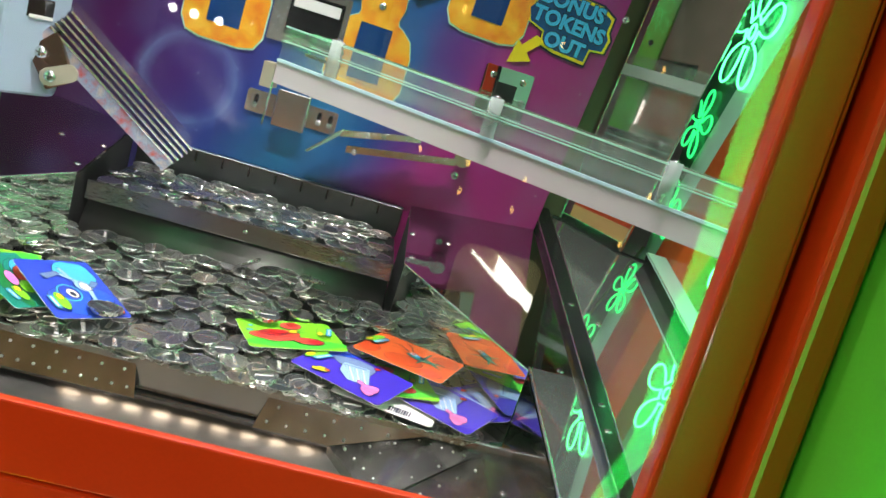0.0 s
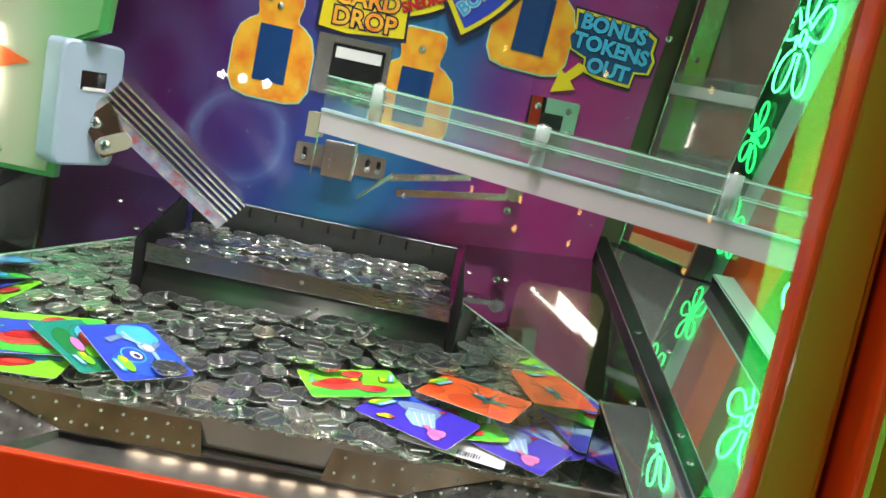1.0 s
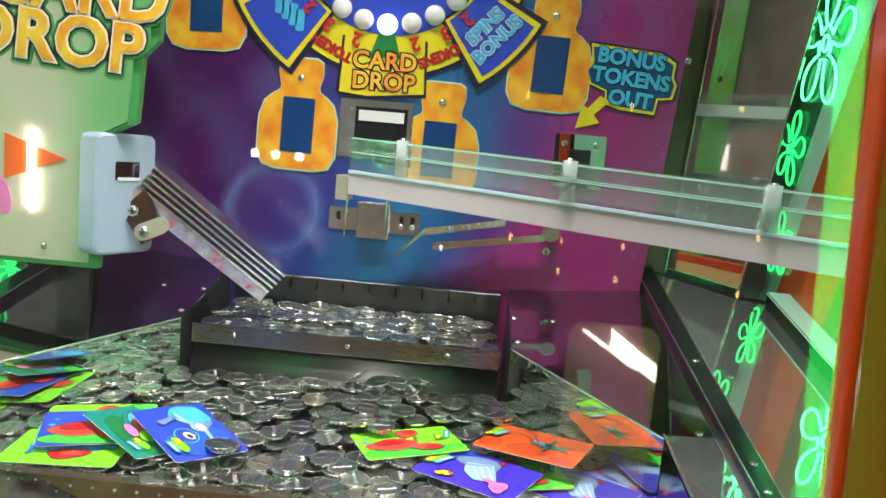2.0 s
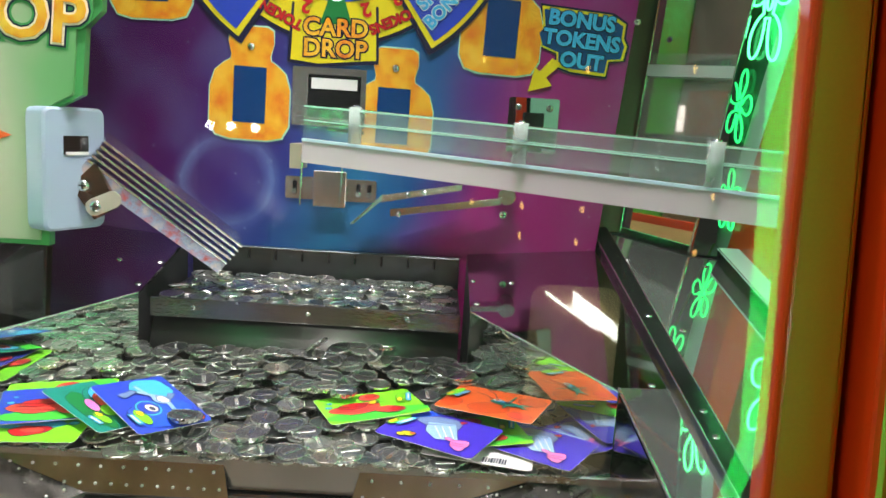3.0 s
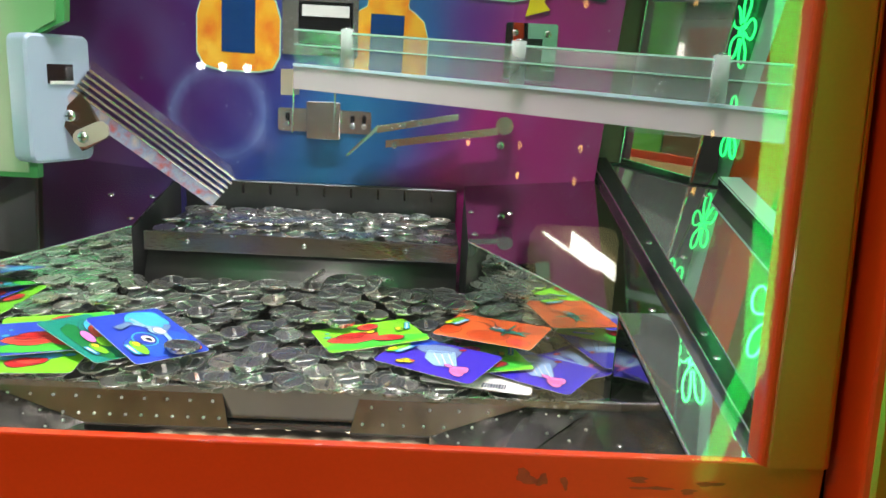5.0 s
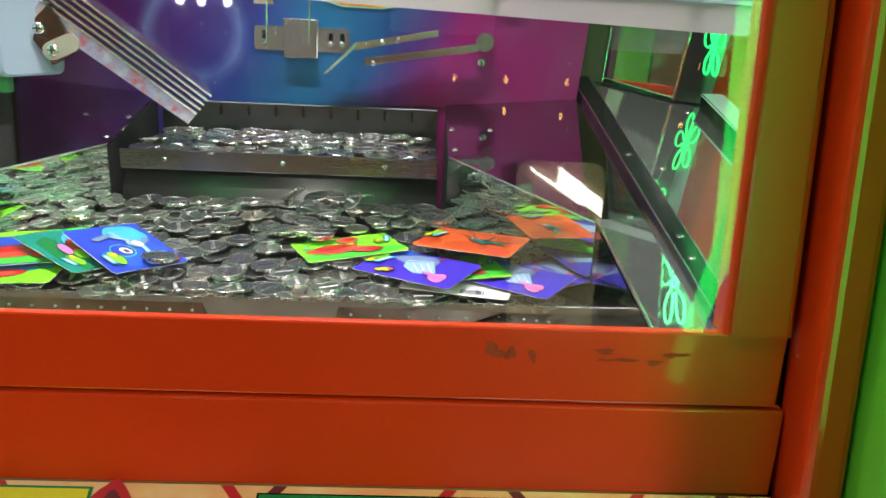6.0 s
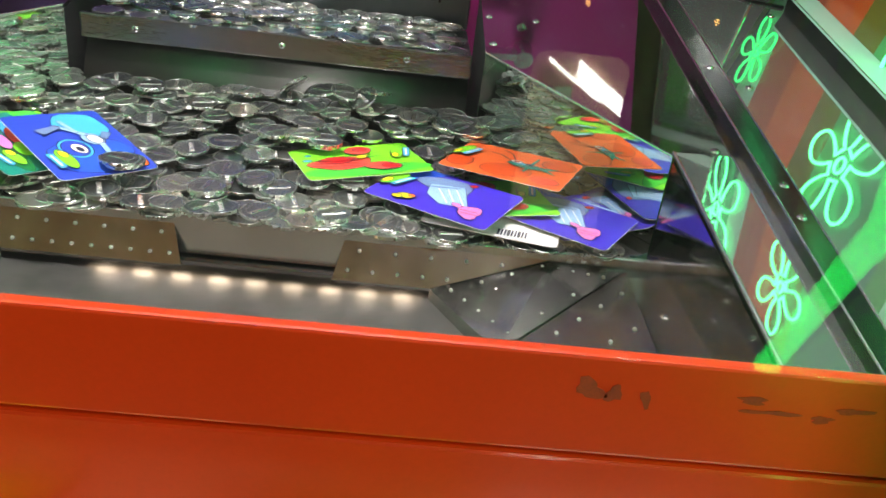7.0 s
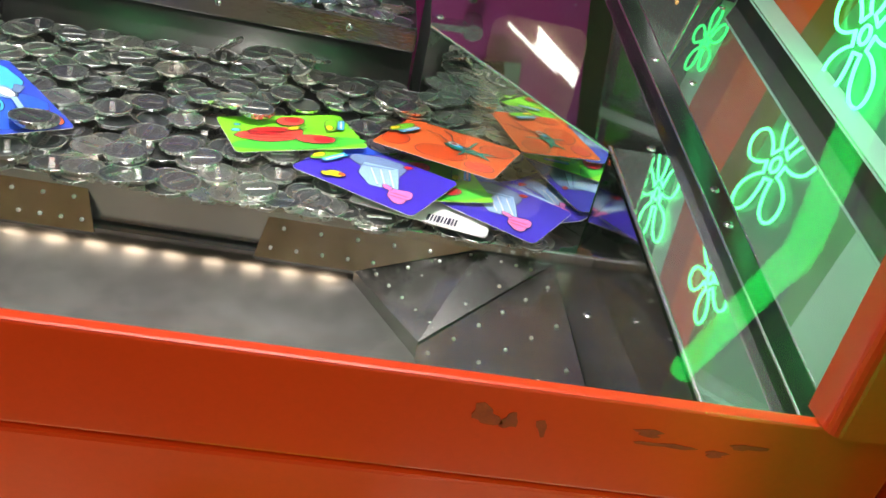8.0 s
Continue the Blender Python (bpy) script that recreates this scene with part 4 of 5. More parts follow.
COIN.materials.append(M_COIN_FIELD)
COIN_LOW = coin_mesh(18, False)
LOW = bpy.data.meshes.new("coin_low")
COIN_LOW.to_mesh(LOW)
COIN_LOW.free()
rng = random.Random(7)


def scatter(inside, x0, x1, y0, y1, gap, tries, taken=None):
    pts = []
    for _ in range(tries):
        p = (rng.uniform(x0, x1), rng.uniform(y0, y1))
        if inside(*p) and all((p[0] - q[0]) ** 2 + (p[1] - q[1]) ** 2 > gap * gap for q in pts):
            pts.append(p)
    return pts


def in_bed(x, y):
    u = abs(x - XC) + XC
    edge = 0.1575 if y < 0.6775 else max(0.039, 0.1575 - (y - 0.6775) * 0.1155 / 0.1505)
    if u > edge - 0.0112:
        return False
    if x > 0.125 and y < 0.70:
        return False
    return True


poses = []          # (height rank, matrix, near)


def heap(x, y):
    """How much the heap rises towards the pusher and falls off to the open side."""
    return max(0.0, 0.172 * (min(y, 0.82) - 0.650)) - 0.006 * max(0.0, min(1.0, (x - 0.06) / 0.06)) * (y < 0.74)


def lay(pts, z, tilt, jitter=0.0008, rise=True):
    for x, y in pts:
        h = z + rng.uniform(0, jitter) + (heap(x, y) if rise else 0.0)
        low = card_cap(x, y, h) if rise else h
        t = tilt if low == h else 1.0
        m = pose(x, y, max(low, 1.0012), rng.gauss(0, t), rng.gauss(0, t), rng.uniform(0, 360))
        poses.append((z + (0.1 if rise else 0.0), y, m))


# flat bottom layer, then looser layers that lean on one another
lay(scatter(in_bed, -0.42, 0.18, 0.655, 0.822, 0.0225, 9000), 1.0012, 0.5, 0.0003, False)
lay(scatter(in_bed, -0.42, 0.18, 0.652, 0.822, 0.0215, 9000), 1.0020, 0.8)
lay(scatter(in_bed, -0.42, 0.18, 0.651, 0.822, 0.0215, 9000), 1.0040, 1.0)


def settle(count, inside, x0, x1, y0, y1, base, gap, tries=5, cap=None, jitter=0.3):
    """Drop coins one by one on a surface; each comes to rest leaning on those that it covers."""
    R, T, made = 0.0123, 0.0022, []
    rim = [(0.0, 0.0)] + [(R * 0.86 * math.cos(k * math.pi / 4), R * 0.86 * math.sin(k * math.pi / 4)) for k in range(8)]

    def under(x, y, near):
        h = base(x, y)
        for cx, cy, cz, gx, gy in near:
            if (cx - x) ** 2 + (cy - y) ** 2 < R * R:
                h = max(h, cz + gx * (x - cx) + gy * (y - cy) + T)
        return h

    for _ in range(count):
        best = None
        for _ in range(tries):
            x, y = rng.uniform(x0, x1), rng.uniform(y0, y1)
            if not inside(x, y):
                continue
            near = [c for c in made if abs(c[0] - x) < 2 * R and abs(c[1] - y) < 2 * R]
            if any((c[0] - x) ** 2 + (c[1] - y) ** 2 < gap * gap for c in near):
                continue
            hs = [under(x + u, y + w, near) for u, w in rim]
            if best is None or max(hs) - base(x, y) < best[0]:
                best = (max(hs) - base(x, y), x, y, hs)
        if best is None:
            continue
        _, x, y, hs = best
        gx = sum(h * u for h, (u, w) in zip(hs, rim)) / sum(u * u for u, w in rim)
        gy = sum(h * w for h, (u, w) in zip(hs, rim)) / sum(w * w for u, w in rim)
        gx, gy = max(-0.075, min(0.075, gx)), max(-0.075, min(0.075, gy))
        z = max(h - gx * u - gy * w for h, (u, w) in zip(hs, rim)) - 0.0002
        if cap is not None and cap(x, y, z) < z:
            continue
        made.append((x, y, z, gx, gy))
    out = []
    for x, y, z, gx, gy in made:
        n = Vector((-gx, -gy, 1)).normalized()
        m = Matrix.Translation((x, y, z)) @ n.to_track_quat("Z", "Y").to_matrix().to_4x4() @ pose(0, 0, 0, rng.gauss(0, jitter), rng.gauss(0, jitter), rng.uniform(0, 360))
        out.append((z, y, m))
    return out


# the heap that shows: coins that overlap and lean on one another
for z, y, m in settle(620, in_bed, -0.42, 0.17, 0.650, 0.821, lambda x, y: 1.0060 + heap(x, y), 0.0172, 9, card_cap):
    poses.append((z + 0.1 - heap(m.translation.x, y), y, m))
# lip of coins leaning out over the front edge
for k in range(34):
    x = rng.uniform(-0.30, 0.085)
    lay([(x, 0.6465 + rng.uniform(-0.003, 0.004))], 1.0030 + rng.uniform(0, 0.006), 3.0)
# stacks and single coins that stand out
for x, y, n, dz in ((0.018, 0.790, 5, 1.026), (0.038, 0.776, 3, 1.030), (0.060, 0.775, 2, 1.021), (0.074, 0.770, 2, 1.023), (-0.108, 0.745, 2, 1.0265), (-0.088, 0.742, 2, 1.0280), (-0.072, 0.738, 2, 1.0265),
                    (-0.190, 0.668, 2, 1.0235), (-0.215, 0.800, 2, 1.035), (-0.142, 0.805, 2, 1.037), (-0.135, 0.662, 3, 1.011), (-0.055, 0.654, 3, 1.005), (-0.02, 0.652, 3, 1.004),
                    (-0.33, 0.775, 2, 1.030), (-0.30, 0.785, 3, 1.030), (-0.345, 0.760, 2, 1.028), (-0.29, 0.760, 2, 1.030), (-0.315, 0.800, 2, 1.033)):
    for k in range(n):
        lay([(x + rng.uniform(-0.002, 0.002), y + rng.uniform(-0.002, 0.002))], dz + k * 0.0021, 3.0, 0.0002, False)
        poses[-1] = (1.2, poses[-1][1], poses[-1][2])
# a few that just fell off the pusher's edge
for x, y, z, rx, ry in ((-0.108, 0.820, 1.044, 40, 4), (-0.085, 0.816, 1.043, 12, -5), (-0.066, 0.817, 1.043, 14, 6), (-0.052, 0.812, 1.041, 38, 8), (-0.042, 0.818, 1.045, 10, -4)):
    poses.append((1.2, 0.5, pose(x, y, z, rx, ry, rng.uniform(0, 360))))
shelf_poses = []


def lay_shelf(pts, z, tilt):
    for x, y in pts:
        shelf_poses.append((z, y, pose(x, y, z + rng.uniform(0, 0.0008), rng.gauss(0, tilt), rng.gauss(0, tilt), rng.uniform(0, 360))))


ok = lambda x, y: True
lay_shelf(scatter(ok, X0 + 0.014, X1 - 0.014, YP + 0.012, 0.957, 0.0222, 4000), 1.0757, 1.0)
shelf_poses += settle(210, ok, X0 + 0.015, X1 - 0.015, YP + 0.007, 0.956, lambda x, y: 1.0775 + 0.035 * (y - YP), 0.0140, 4)

ranked = sorted(poses, key=lambda p: -p[0])
picked = ranked[:240] + sorted(shelf_poses, key=lambda p: -p[0])[:58]
rest = ranked[240:] + sorted(shelf_poses, key=lambda p: -p[0])[58:]
for z, y, m in picked:
    ob = new("coin", COIN)
    ob.matrix_world = m
    tagged(ob, "worn silver-coloured metal token lying in the heap", "coin", "tokens in the machine")
b = bmesh.new()
for z, y, m in rest:
    k = len(b.verts)
    b.from_mesh(LOW)
    b.verts.ensure_lookup_table()
    bmesh.ops.transform(b, matrix=m, verts=b.verts[k:])
solid("coin_heap", b, M_COIN_MANY, "heap of silver-coloured metal tokens under the top ones", "coins", kind="stuff").data.materials.append(M_COIN_MANY_FIELD)


# ---- signs and plates on the back board ----
def on_board(x, z, proud=0.0, turn=0.0):
    """Pose of a flat thing on the back board: its x to the right, its y up, facing the window."""
    return pose(x, YB - proud, z, 90, 0, 0) @ pose(0, 0, 0, 0, 0, turn)


def bottle_plate(x, z, turn=0.0):
    """A gold plate in the shape of a squat bottle with a dark window."""
    ob = thing("gold_plate", "gold printed bottle-shaped plate with a dark blue window", "sign", "gold plates on the board", at=on_board(x, z, 0.0, turn))
    half = [(0.022, 0.0), (0.038, 0.004), (0.0455, 0.018), (0.0455, 0.058), (0.040, 0.076), (0.030, 0.085), (0.023, 0.089), (0.022, 0.094), (0.0255, 0.108), (0.0245, 0.122), (0.018, 0.126)]
    outline = [(a, c) for a, c in half] + [(-a, c) for a, c in reversed(half)]
    edge = [(a * 1.03, (c - 0.063) * 1.03 + 0.063) for a, c in outline]
    part("rim", prism(edge, 0.0016), M_MINT, ob, "pale cut edge")
    plate = part("plate", prism(outline, 0.0022), M_GOLD, ob)
    part("window", prism([(-0.0185, 0.019), (0.0185, 0.019), (0.0185, 0.082), (-0.0185, 0.082)], 0.0006, Matrix.Translation((0, 0, 0.0022))), M_NAVY, plate, "dark blue glossy window")
    b = bmesh.new()
    bmesh.ops.create_uvsphere(b, u_segments=12, v_segments=6, radius=0.0045)
    bmesh.ops.scale(b, vec=(1, 1, 0.5), verts=b.verts)
    bmesh.ops.translate(b, vec=(0, 0.104, 0.0024), verts=b.verts)
    part("rivet", b, M_CHROME, plate, "bright round rivet", True)
    return ob


for x, z, t in ((-0.2195, 1.236, -1), (-0.055, 1.222, -1), (0.062, 1.327, -2), (-0.330, 1.364, 1)):
    bottle_plate(x, z, t)


def lettering(text, size, m, parent, face, under=None, bold=0.0007, grow=0.0016, deep=0.0006):
    """Raised letters with a wider dark outline behind them."""
    if under:
        me = letters(text, size, 0.0004, bold + grow)
        me.transform(m @ Matrix.Translation((0, 0, deep)))
        parent = part("letter_outline", me, under, parent)
    me = letters(text, size, 0.0006, bold)
    me.transform(m @ Matrix.Translation((0, 0, deep + 0.0003)))
    part("letters", me, face, parent)


def arc(cx, cz, r0, r1, a0, a1, n=14):
    out = [(cx + r1 * math.cos(radians(a0 + (a1 - a0) * k / n)), cz + r1 * math.sin(radians(a0 + (a1 - a0) * k / n))) for k in range(n + 1)]
    return out + [(cx + r0 * math.cos(radians(a1 + (a0 - a1) * k / n)), cz + r0 * math.sin(radians(a1 + (a0 - a1) * k / n))) for k in range(n + 1)]


wheel = thing("wheel_sign", "yellow and blue printed prize wheel with round lamps", "sign", at=on_board(XC, 1.512))
part("rim", prism(arc(0, 0, 0.06, 0.165, 180, 360, 40), 0.002), M_INK, wheel, "dark blue border")
part("face", prism(arc(0, 0, 0.062, 0.161, 181, 359, 40), 0.0026), M_YELLOW, wheel)
part("hub", prism(arc(0, 0, 0.02, 0.117, 180, 360, 40), 0.0031), M_BLUE, wheel, "blue inner ring")
part("tab_edge", prism([(-0.050, -0.120), (-0.054, -0.186), (-0.020, -0.190), (0.050, -0.183), (0.047, -0.120)], 0.0029), M_INK, wheel)
part("tab", prism([(-0.047, -0.120), (-0.050, -0.183), (-0.018, -0.186), (0.047, -0.179), (0.044, -0.120)], 0.0034), M_YELLOW, wheel, "yellow tab at the foot of the wheel")
part("beam", prism([(-0.008, -0.112), (-0.018, -0.142), (0.018, -0.142), (0.008, -0.112)], 0.0042), M_DKGREEN, wheel, "green printed beam under the lit lamp")
for a, face in ((222, M_BLUE), (318, M_BLUE)):
    part("segment", prism(arc(0, 0, 0.112, 0.200, a - 16, a + 16, 8), 0.0036), M_INK, wheel)
    part("segment_face", prism(arc(0, 0, 0.115, 0.195, a - 14, a + 14, 8), 0.0041), M_YELLOW, wheel)
    part("segment_print", prism(arc(0, 0, 0.118, 0.190, a - 12, a + 12, 8), 0.0045), M_BLUE, wheel)
lettering("CARD", 0.027, pose(0, -0.1465, 0.0034), wheel, M_GOLD, M_INK)
lettering("DROP", 0.027, pose(0, -0.1695, 0.0034), wheel, M_GOLD, M_INK)
for a in (244, 296):
    lettering("TOKENS", 0.0155, pose(0.148 * math.cos(radians(a)), 0.148 * math.sin(radians(a)), 0.0026, 0, 0, a - 90), wheel, M_RED, M_MAROON, 0.0006, 0.0005)
for a, d in ((255, "2"), (285, "2"), (239, "3"), (301, "3"), (226, "2"), (314, "2")):
    lettering(d, 0.021, pose(0.128 * math.cos(radians(a)), 0.128 * math.sin(radians(a)), 0.0046, 0, 0, a - 90), wheel, M_RED, None, 0.0008)
lettering("BONUS", 0.020, pose(0.168 * math.cos(radians(318)), 0.168 * math.sin(radians(318)), 0.0046, 0, 0, 48), wheel, M_SKY, M_WHITE, 0.0007, 0.0009)
lettering("SPINS", 0.020, pose(0.148 * math.cos(radians(318)), 0.148 * math.sin(radians(318)), 0.0046, 0, 0, 48), wheel, M_SKY, M_WHITE, 0.0007, 0.0009)
for k in range(4):
    part("print_bar", prism(rounded_at(0.150 * math.cos(radians(222)) - 0.012 + 0.008 * k, 0.150 * math.sin(radians(222)) + 0.010 - 0.006 * k, 0.010, 0.024, 0.002), 0.0052), M_SKY, wheel)
M_BULB = surface("frosted_bulb", (0.80, 0.74, 0.78), 0.25, 0, 0.04, 60, 20, 0.0)
M_BULB_LIT = glow("lit_bulb", (0.95, 0.92, 1.0), 5.0)
for k, a in enumerate((224, 240, 255, 270, 285, 300, 316, 332, 208)):
    b = bmesh.new()
    bmesh.ops.create_uvsphere(b, u_segments=20, v_segments=10, radius=0.0115)
    bmesh.ops.scale(b, vec=(1, 1, 0.6), verts=b.verts)
    bmesh.ops.translate(b, vec=(0.105 * math.cos(radians(a)), 0.105 * math.sin(radians(a)), 0.0045), verts=b.verts)
    part("lamp", b, M_BULB_LIT if a == 270 else M_BULB, wheel, "lit white lamp" if a == 270 else "unlit frosted round lamp", True)
part("display", prism([(-0.040, -0.066), (0.040, -0.066), (0.040, -0.02), (-0.040, -0.02)], 0.006), M_BLACK, wheel, "dark counter display")
M_RED_GLOW = glow("red_digits", (1.0, 0.03, 0.04), 2.0)
for k in range(4):
    x = -0.026 + k * 0.017
    part("digit_bar", prism([(x - 0.005, -0.060), (x + 0.005, -0.060), (x + 0.005, -0.057), (x - 0.005, -0.057)], 0.0006, Matrix.Translation((0, 0, 0.006))), M_RED_GLOW, wheel, "glowing red bar of a digit")

sign = thing("bonus_sign", "light blue lettering on a yellow-edged sign with an arrow", "sign", at=on_board(0.155, 1.368, 0.0, -4))
out = [(-0.050, 0.034), (0.030, 0.034), (0.047, 0.026), (0.047, 0.010), (0.052, 0.002), (0.050, -0.014), (0.034, -0.017), (0.033, -0.034), (-0.006, -0.034), (-0.024, -0.030), (-0.026, -0.016), (-0.046, -0.010), (-0.052, 0.004), (-0.046, 0.014)]
part("edge", prism([(x * 1.05, y * 1.07) for x, y in out], 0.0014), M_INK, sign)
part("plate", prism(out, 0.0020), M_YELLOW, sign)
part("ground", prism([(x * 0.94, y * 0.9) for x, y in out], 0.0023), M_SIGN_DEEP, sign)
for text, y, x in (("BONUS", 0.0225, -0.002), ("TOKENS", 0.001, 0.001), ("OUT", -0.0215, 0.004)):
    lettering(text, 0.0228, pose(x - 0.001, y, 0.0023), sign, M_SIGN_BLUE, M_INK, 0.0010, 0.0010)
part("arrow", prism([(-0.018, -0.026), (-0.034, -0.044), (-0.026, -0.052), (-0.052, -0.062), (-0.048, -0.034), (-0.042, -0.038), (-0.030, -0.022)], 0.0024), M_YELLOW, sign, "yellow arrow pointing down")

# card slot under the wheel
slot = thing("card_slot", "open slot with a bright metal frame below the wheel", "slot", at=on_board(-0.122, 1.296))
part("frame", prism([(-0.048, -0.040), (0.036, -0.040), (0.036, 0.026), (-0.048, 0.026)], 0.003), M_CHROME, slot)
part("opening", prism([(-0.030, -0.030), (0.030, -0.030), (0.030, 0.018), (-0.030, 0.018)], 0.0010, Matrix.Translation((0, 0, 0.003))), M_BLACK, slot)
part("flap", prism([(-0.026, 0.002), (0.026, 0.002), (0.026, 0.014), (-0.026, 0.014)], 0.0012, Matrix.Translation((0, 0, 0.004))), M_WHITE, slot)

# coin outlet behind the rail
outlet = thing("coin_outlet", "bright metal outlet box with a dark mouth", "outlet", at=on_board(0.107, 1.272))
part("plate", prism(rounded(0.058, 0.062, 0.003), 0.003), M_FACE, outlet)
part("mouth", prism([(-0.011, -0.030), (0.011, -0.030), (0.011, 0.014), (-0.011, 0.014)], 0.012, Matrix.Translation((0, 0, 0.003))), M_BLACK, outlet)
for x in (-0.018, 0.018):
    screw((0.107 + x, YB - 0.003, 1.292), (0, -1, 0), 0.004)

# hinge bracket below the rail's end
brk = thing("hinge_bracket", "bright metal hinge bracket with slotted ears", "bracket", at=on_board(-0.122, 1.184))
part("plate", prism(rounded(0.106, 0.026, 0.003), 0.002), M_CHROME, brk)
part("block", box(-0.019, 0.019, -0.020, 0.022, 0.002, 0.014, 0.001, 1), M_CHROME, brk)
for x in (-0.042, 0.032, 0.045):
    part("slot", prism(rounded_at(x, 0.0, 0.005, 0.016, 0.002), 0.0004, Matrix.Translation((0, 0, 0.002))), M_BLACK, brk)
for x in (-0.165, -0.090, -0.077):
    screw((x, YB - 0.0024, 1.180), (0, -1, 0), 0.0035)

# flipper arms
arm = thing("flipper_arm", "pair of bright metal flipper arms hinged on the board", "flipper")
part("blade", hull([(-0.090, 0.940, 1.150), (-0.060, 0.940, 1.178), (-0.058, 0.942, 1.186), (-0.094, 0.942, 1.150), (-0.090, 0.962, 1.150), (-0.060, 0.962, 1.178), (-0.058, 0.964, 1.186), (-0.094, 0.964, 1.150)]), M_CHROME, arm)
part("upper_bar", hull([(-0.060, 0.945, 1.176), (0.030, 0.955, 1.194), (0.030, 0.955, 1.201), (-0.060, 0.945, 1.184), (-0.060, 0.953, 1.176), (0.030, 0.963, 1.194), (0.030, 0.963, 1.201), (-0.060, 0.953, 1.184)]), M_CHROME, arm)
part("lower_bar", hull([(-0.050, 0.950, 1.160), (0.075, 0.955, 1.180), (0.075, 0.955, 1.188), (-0.050, 0.950, 1.168), (-0.050, 0.960, 1.160), (0.075, 0.965, 1.180), (0.075, 0.965, 1.188), (-0.050, 0.960, 1.168)]), M_CHROME, arm)
part("pivot", rod((0.082, 0.958, 1.190), (0.082, 0.979, 1.190), 0.010, 20), M_CHROME, arm, "round bright pivot")
for x, z in ((-0.030, 1.186), (-0.012, 1.189), (-0.040, 1.163)):
    screw((x, 0.9435, z), (0, -1, 0), 0.003)
screw((0.081, YB, 1.166), (0, -1, 0), 0.005)
screw((0.212, YB - 0.018, 1.392), (-0.3, -1, 0), 0.004)

# ---- coin rail across the window ----
A, B = Vector((-0.122, 0.777, 0)), Vector((0.300, 0.547, 0))
along = (B - A).normalized()
across = Vector((-along.y, along.x, 0))
rail = thing("coin_rail", "white coin rail with clear plastic guards running to the wall", "coin rail")


def rail_piece(u0, u1, d0, d1, lo, hi, curve=0.004):
    """A bar along the rail: u along it, d across it, lo and hi above its falling line."""
    b = bmesh.new()
    n, rows = 14, []
    L = (B - A).length
    for k in range(n + 1):
        u = u0 + (u1 - u0) * k / n
        c = A.lerp(B, u) + across * (curve * math.sin(math.pi * u))
        z = 1.2290 - 0.0155 * u
        rows.append([b.verts.new((*(c + across * d).xy, z + h)) for d, h in ((d0, lo), (d1, lo), (d1, hi), (d0, hi))])
    for r, q in zip(rows, rows[1:]):
        for i in range(4):
            b.faces.new((r[i], r[(i + 1) % 4], q[(i + 1) % 4], q[i]))
    b.faces.new(rows[0])
    b.faces.new(rows[-1])
    return b


part("white_bar", rail_piece(0.0, 1.0, 0.0, 0.005, -0.003, 0.0158), M_RAIL_WHITE, rail)
part("top_edge", rail_piece(0.0, 1.0, -0.001, 0.0055, 0.0160, 0.0184), flat("pale_blue_plastic", lin(196, 222, 236)), rail, "pale blue top edge")
part("floor", rail_piece(0.0, 1.0, 0.0058, 0.045, 0.010, 0.013), M_ACRYL, rail)
for d in (0.001, 0.044):
    part("guard", rail_piece(0.0, 1.0, d, d + 0.003, 0.0186, 0.046 + (0.002 if d > 0.01 else 0)), M_ACRYL, rail, "clear plastic guard")
    part("guard_edge", rail_piece(0.0, 1.0, d, d + 0.0032, 0.0462, 0.0475), M_CHROME if d > 0.01 else M_MINT, rail)
    part("ridge", rail_piece(0.0, 1.0, d - 0.0004, d + 0.0034, 0.034, 0.0349), M_MINT, rail)
for u in (0.112, 0.433, 0.735):
    c = A.lerp(B, u) + across * 0.004
    z = 1.2290 - 0.0155 * u
    part("post", rod((c.x, c.y, z + 0.0186), (c.x, c.y, z + 0.050), 0.0060, 14), M_POST, rail, "clear plastic post", True)
    screw((c.x, c.y, z + 0.0505), (0, 0, 1), 0.003)
part("end_plate", hull([(-0.133, 0.778, 1.220), (-0.1225, 0.776, 1.220), (-0.1205, 0.800, 1.220), (-0.131, 0.802, 1.220), (-0.133, 0.778, 1.242), (-0.1225, 0.776, 1.242), (-0.1205, 0.800, 1.242), (-0.131, 0.802, 1.242)]), surface("warm_satin_metal", (0.72, 0.60, 0.50), 0.3, 0.6, 0.1, 60, 20, 0.02), rail, "bright metal end plate")
for k in range(3):
    part("grille_bar", rail_piece(0.01, 0.09, 0.030, 0.032, 0.026 + 0.006 * k, 0.029 + 0.006 * k), M_BLACK, rail)
for x, y in ((-0.121, 0.774), (-0.087, 0.79)):
    part("wire", tube([(x, y, 1.226), (x, y - 0.002, 1.205), (x - 0.001, y, 1.188)], 0.0009), M_CHROME, rail, "thin bright wire hanging down")

# ---- card dispenser ----
disp = thing("card_dispenser", "mint and green card dispenser with gold lettering", "card dispenser")
YD = 0.785
front = pose(0, YD, 0, 90, 0, 0)
poly = [(-0.62, 1.138), (-0.356, 1.138), (-0.352, 1.256), (-0.324, 1.271), (-0.320, 1.330), (-0.306, 1.345), (-0.303, 1.395), (-0.325, 1.425), (-0.62, 1.44)]
part("edge", prism([(x + 0.004 if x > -0.6 else x, z - 0.003 if z < 1.2 else z + 0.002) for x, z in poly], 0.010, front @ Matrix.Translation((0, 0, -0.008))), M_PANEL_EDGE, disp, "green plastic edge")
part("front_panel", prism([(x - 0.003, z + 0.002) for x, z in poly], 0.003, front @ Matrix.Translation((0, 0, 0.002))), M_PANEL_MINT, disp)
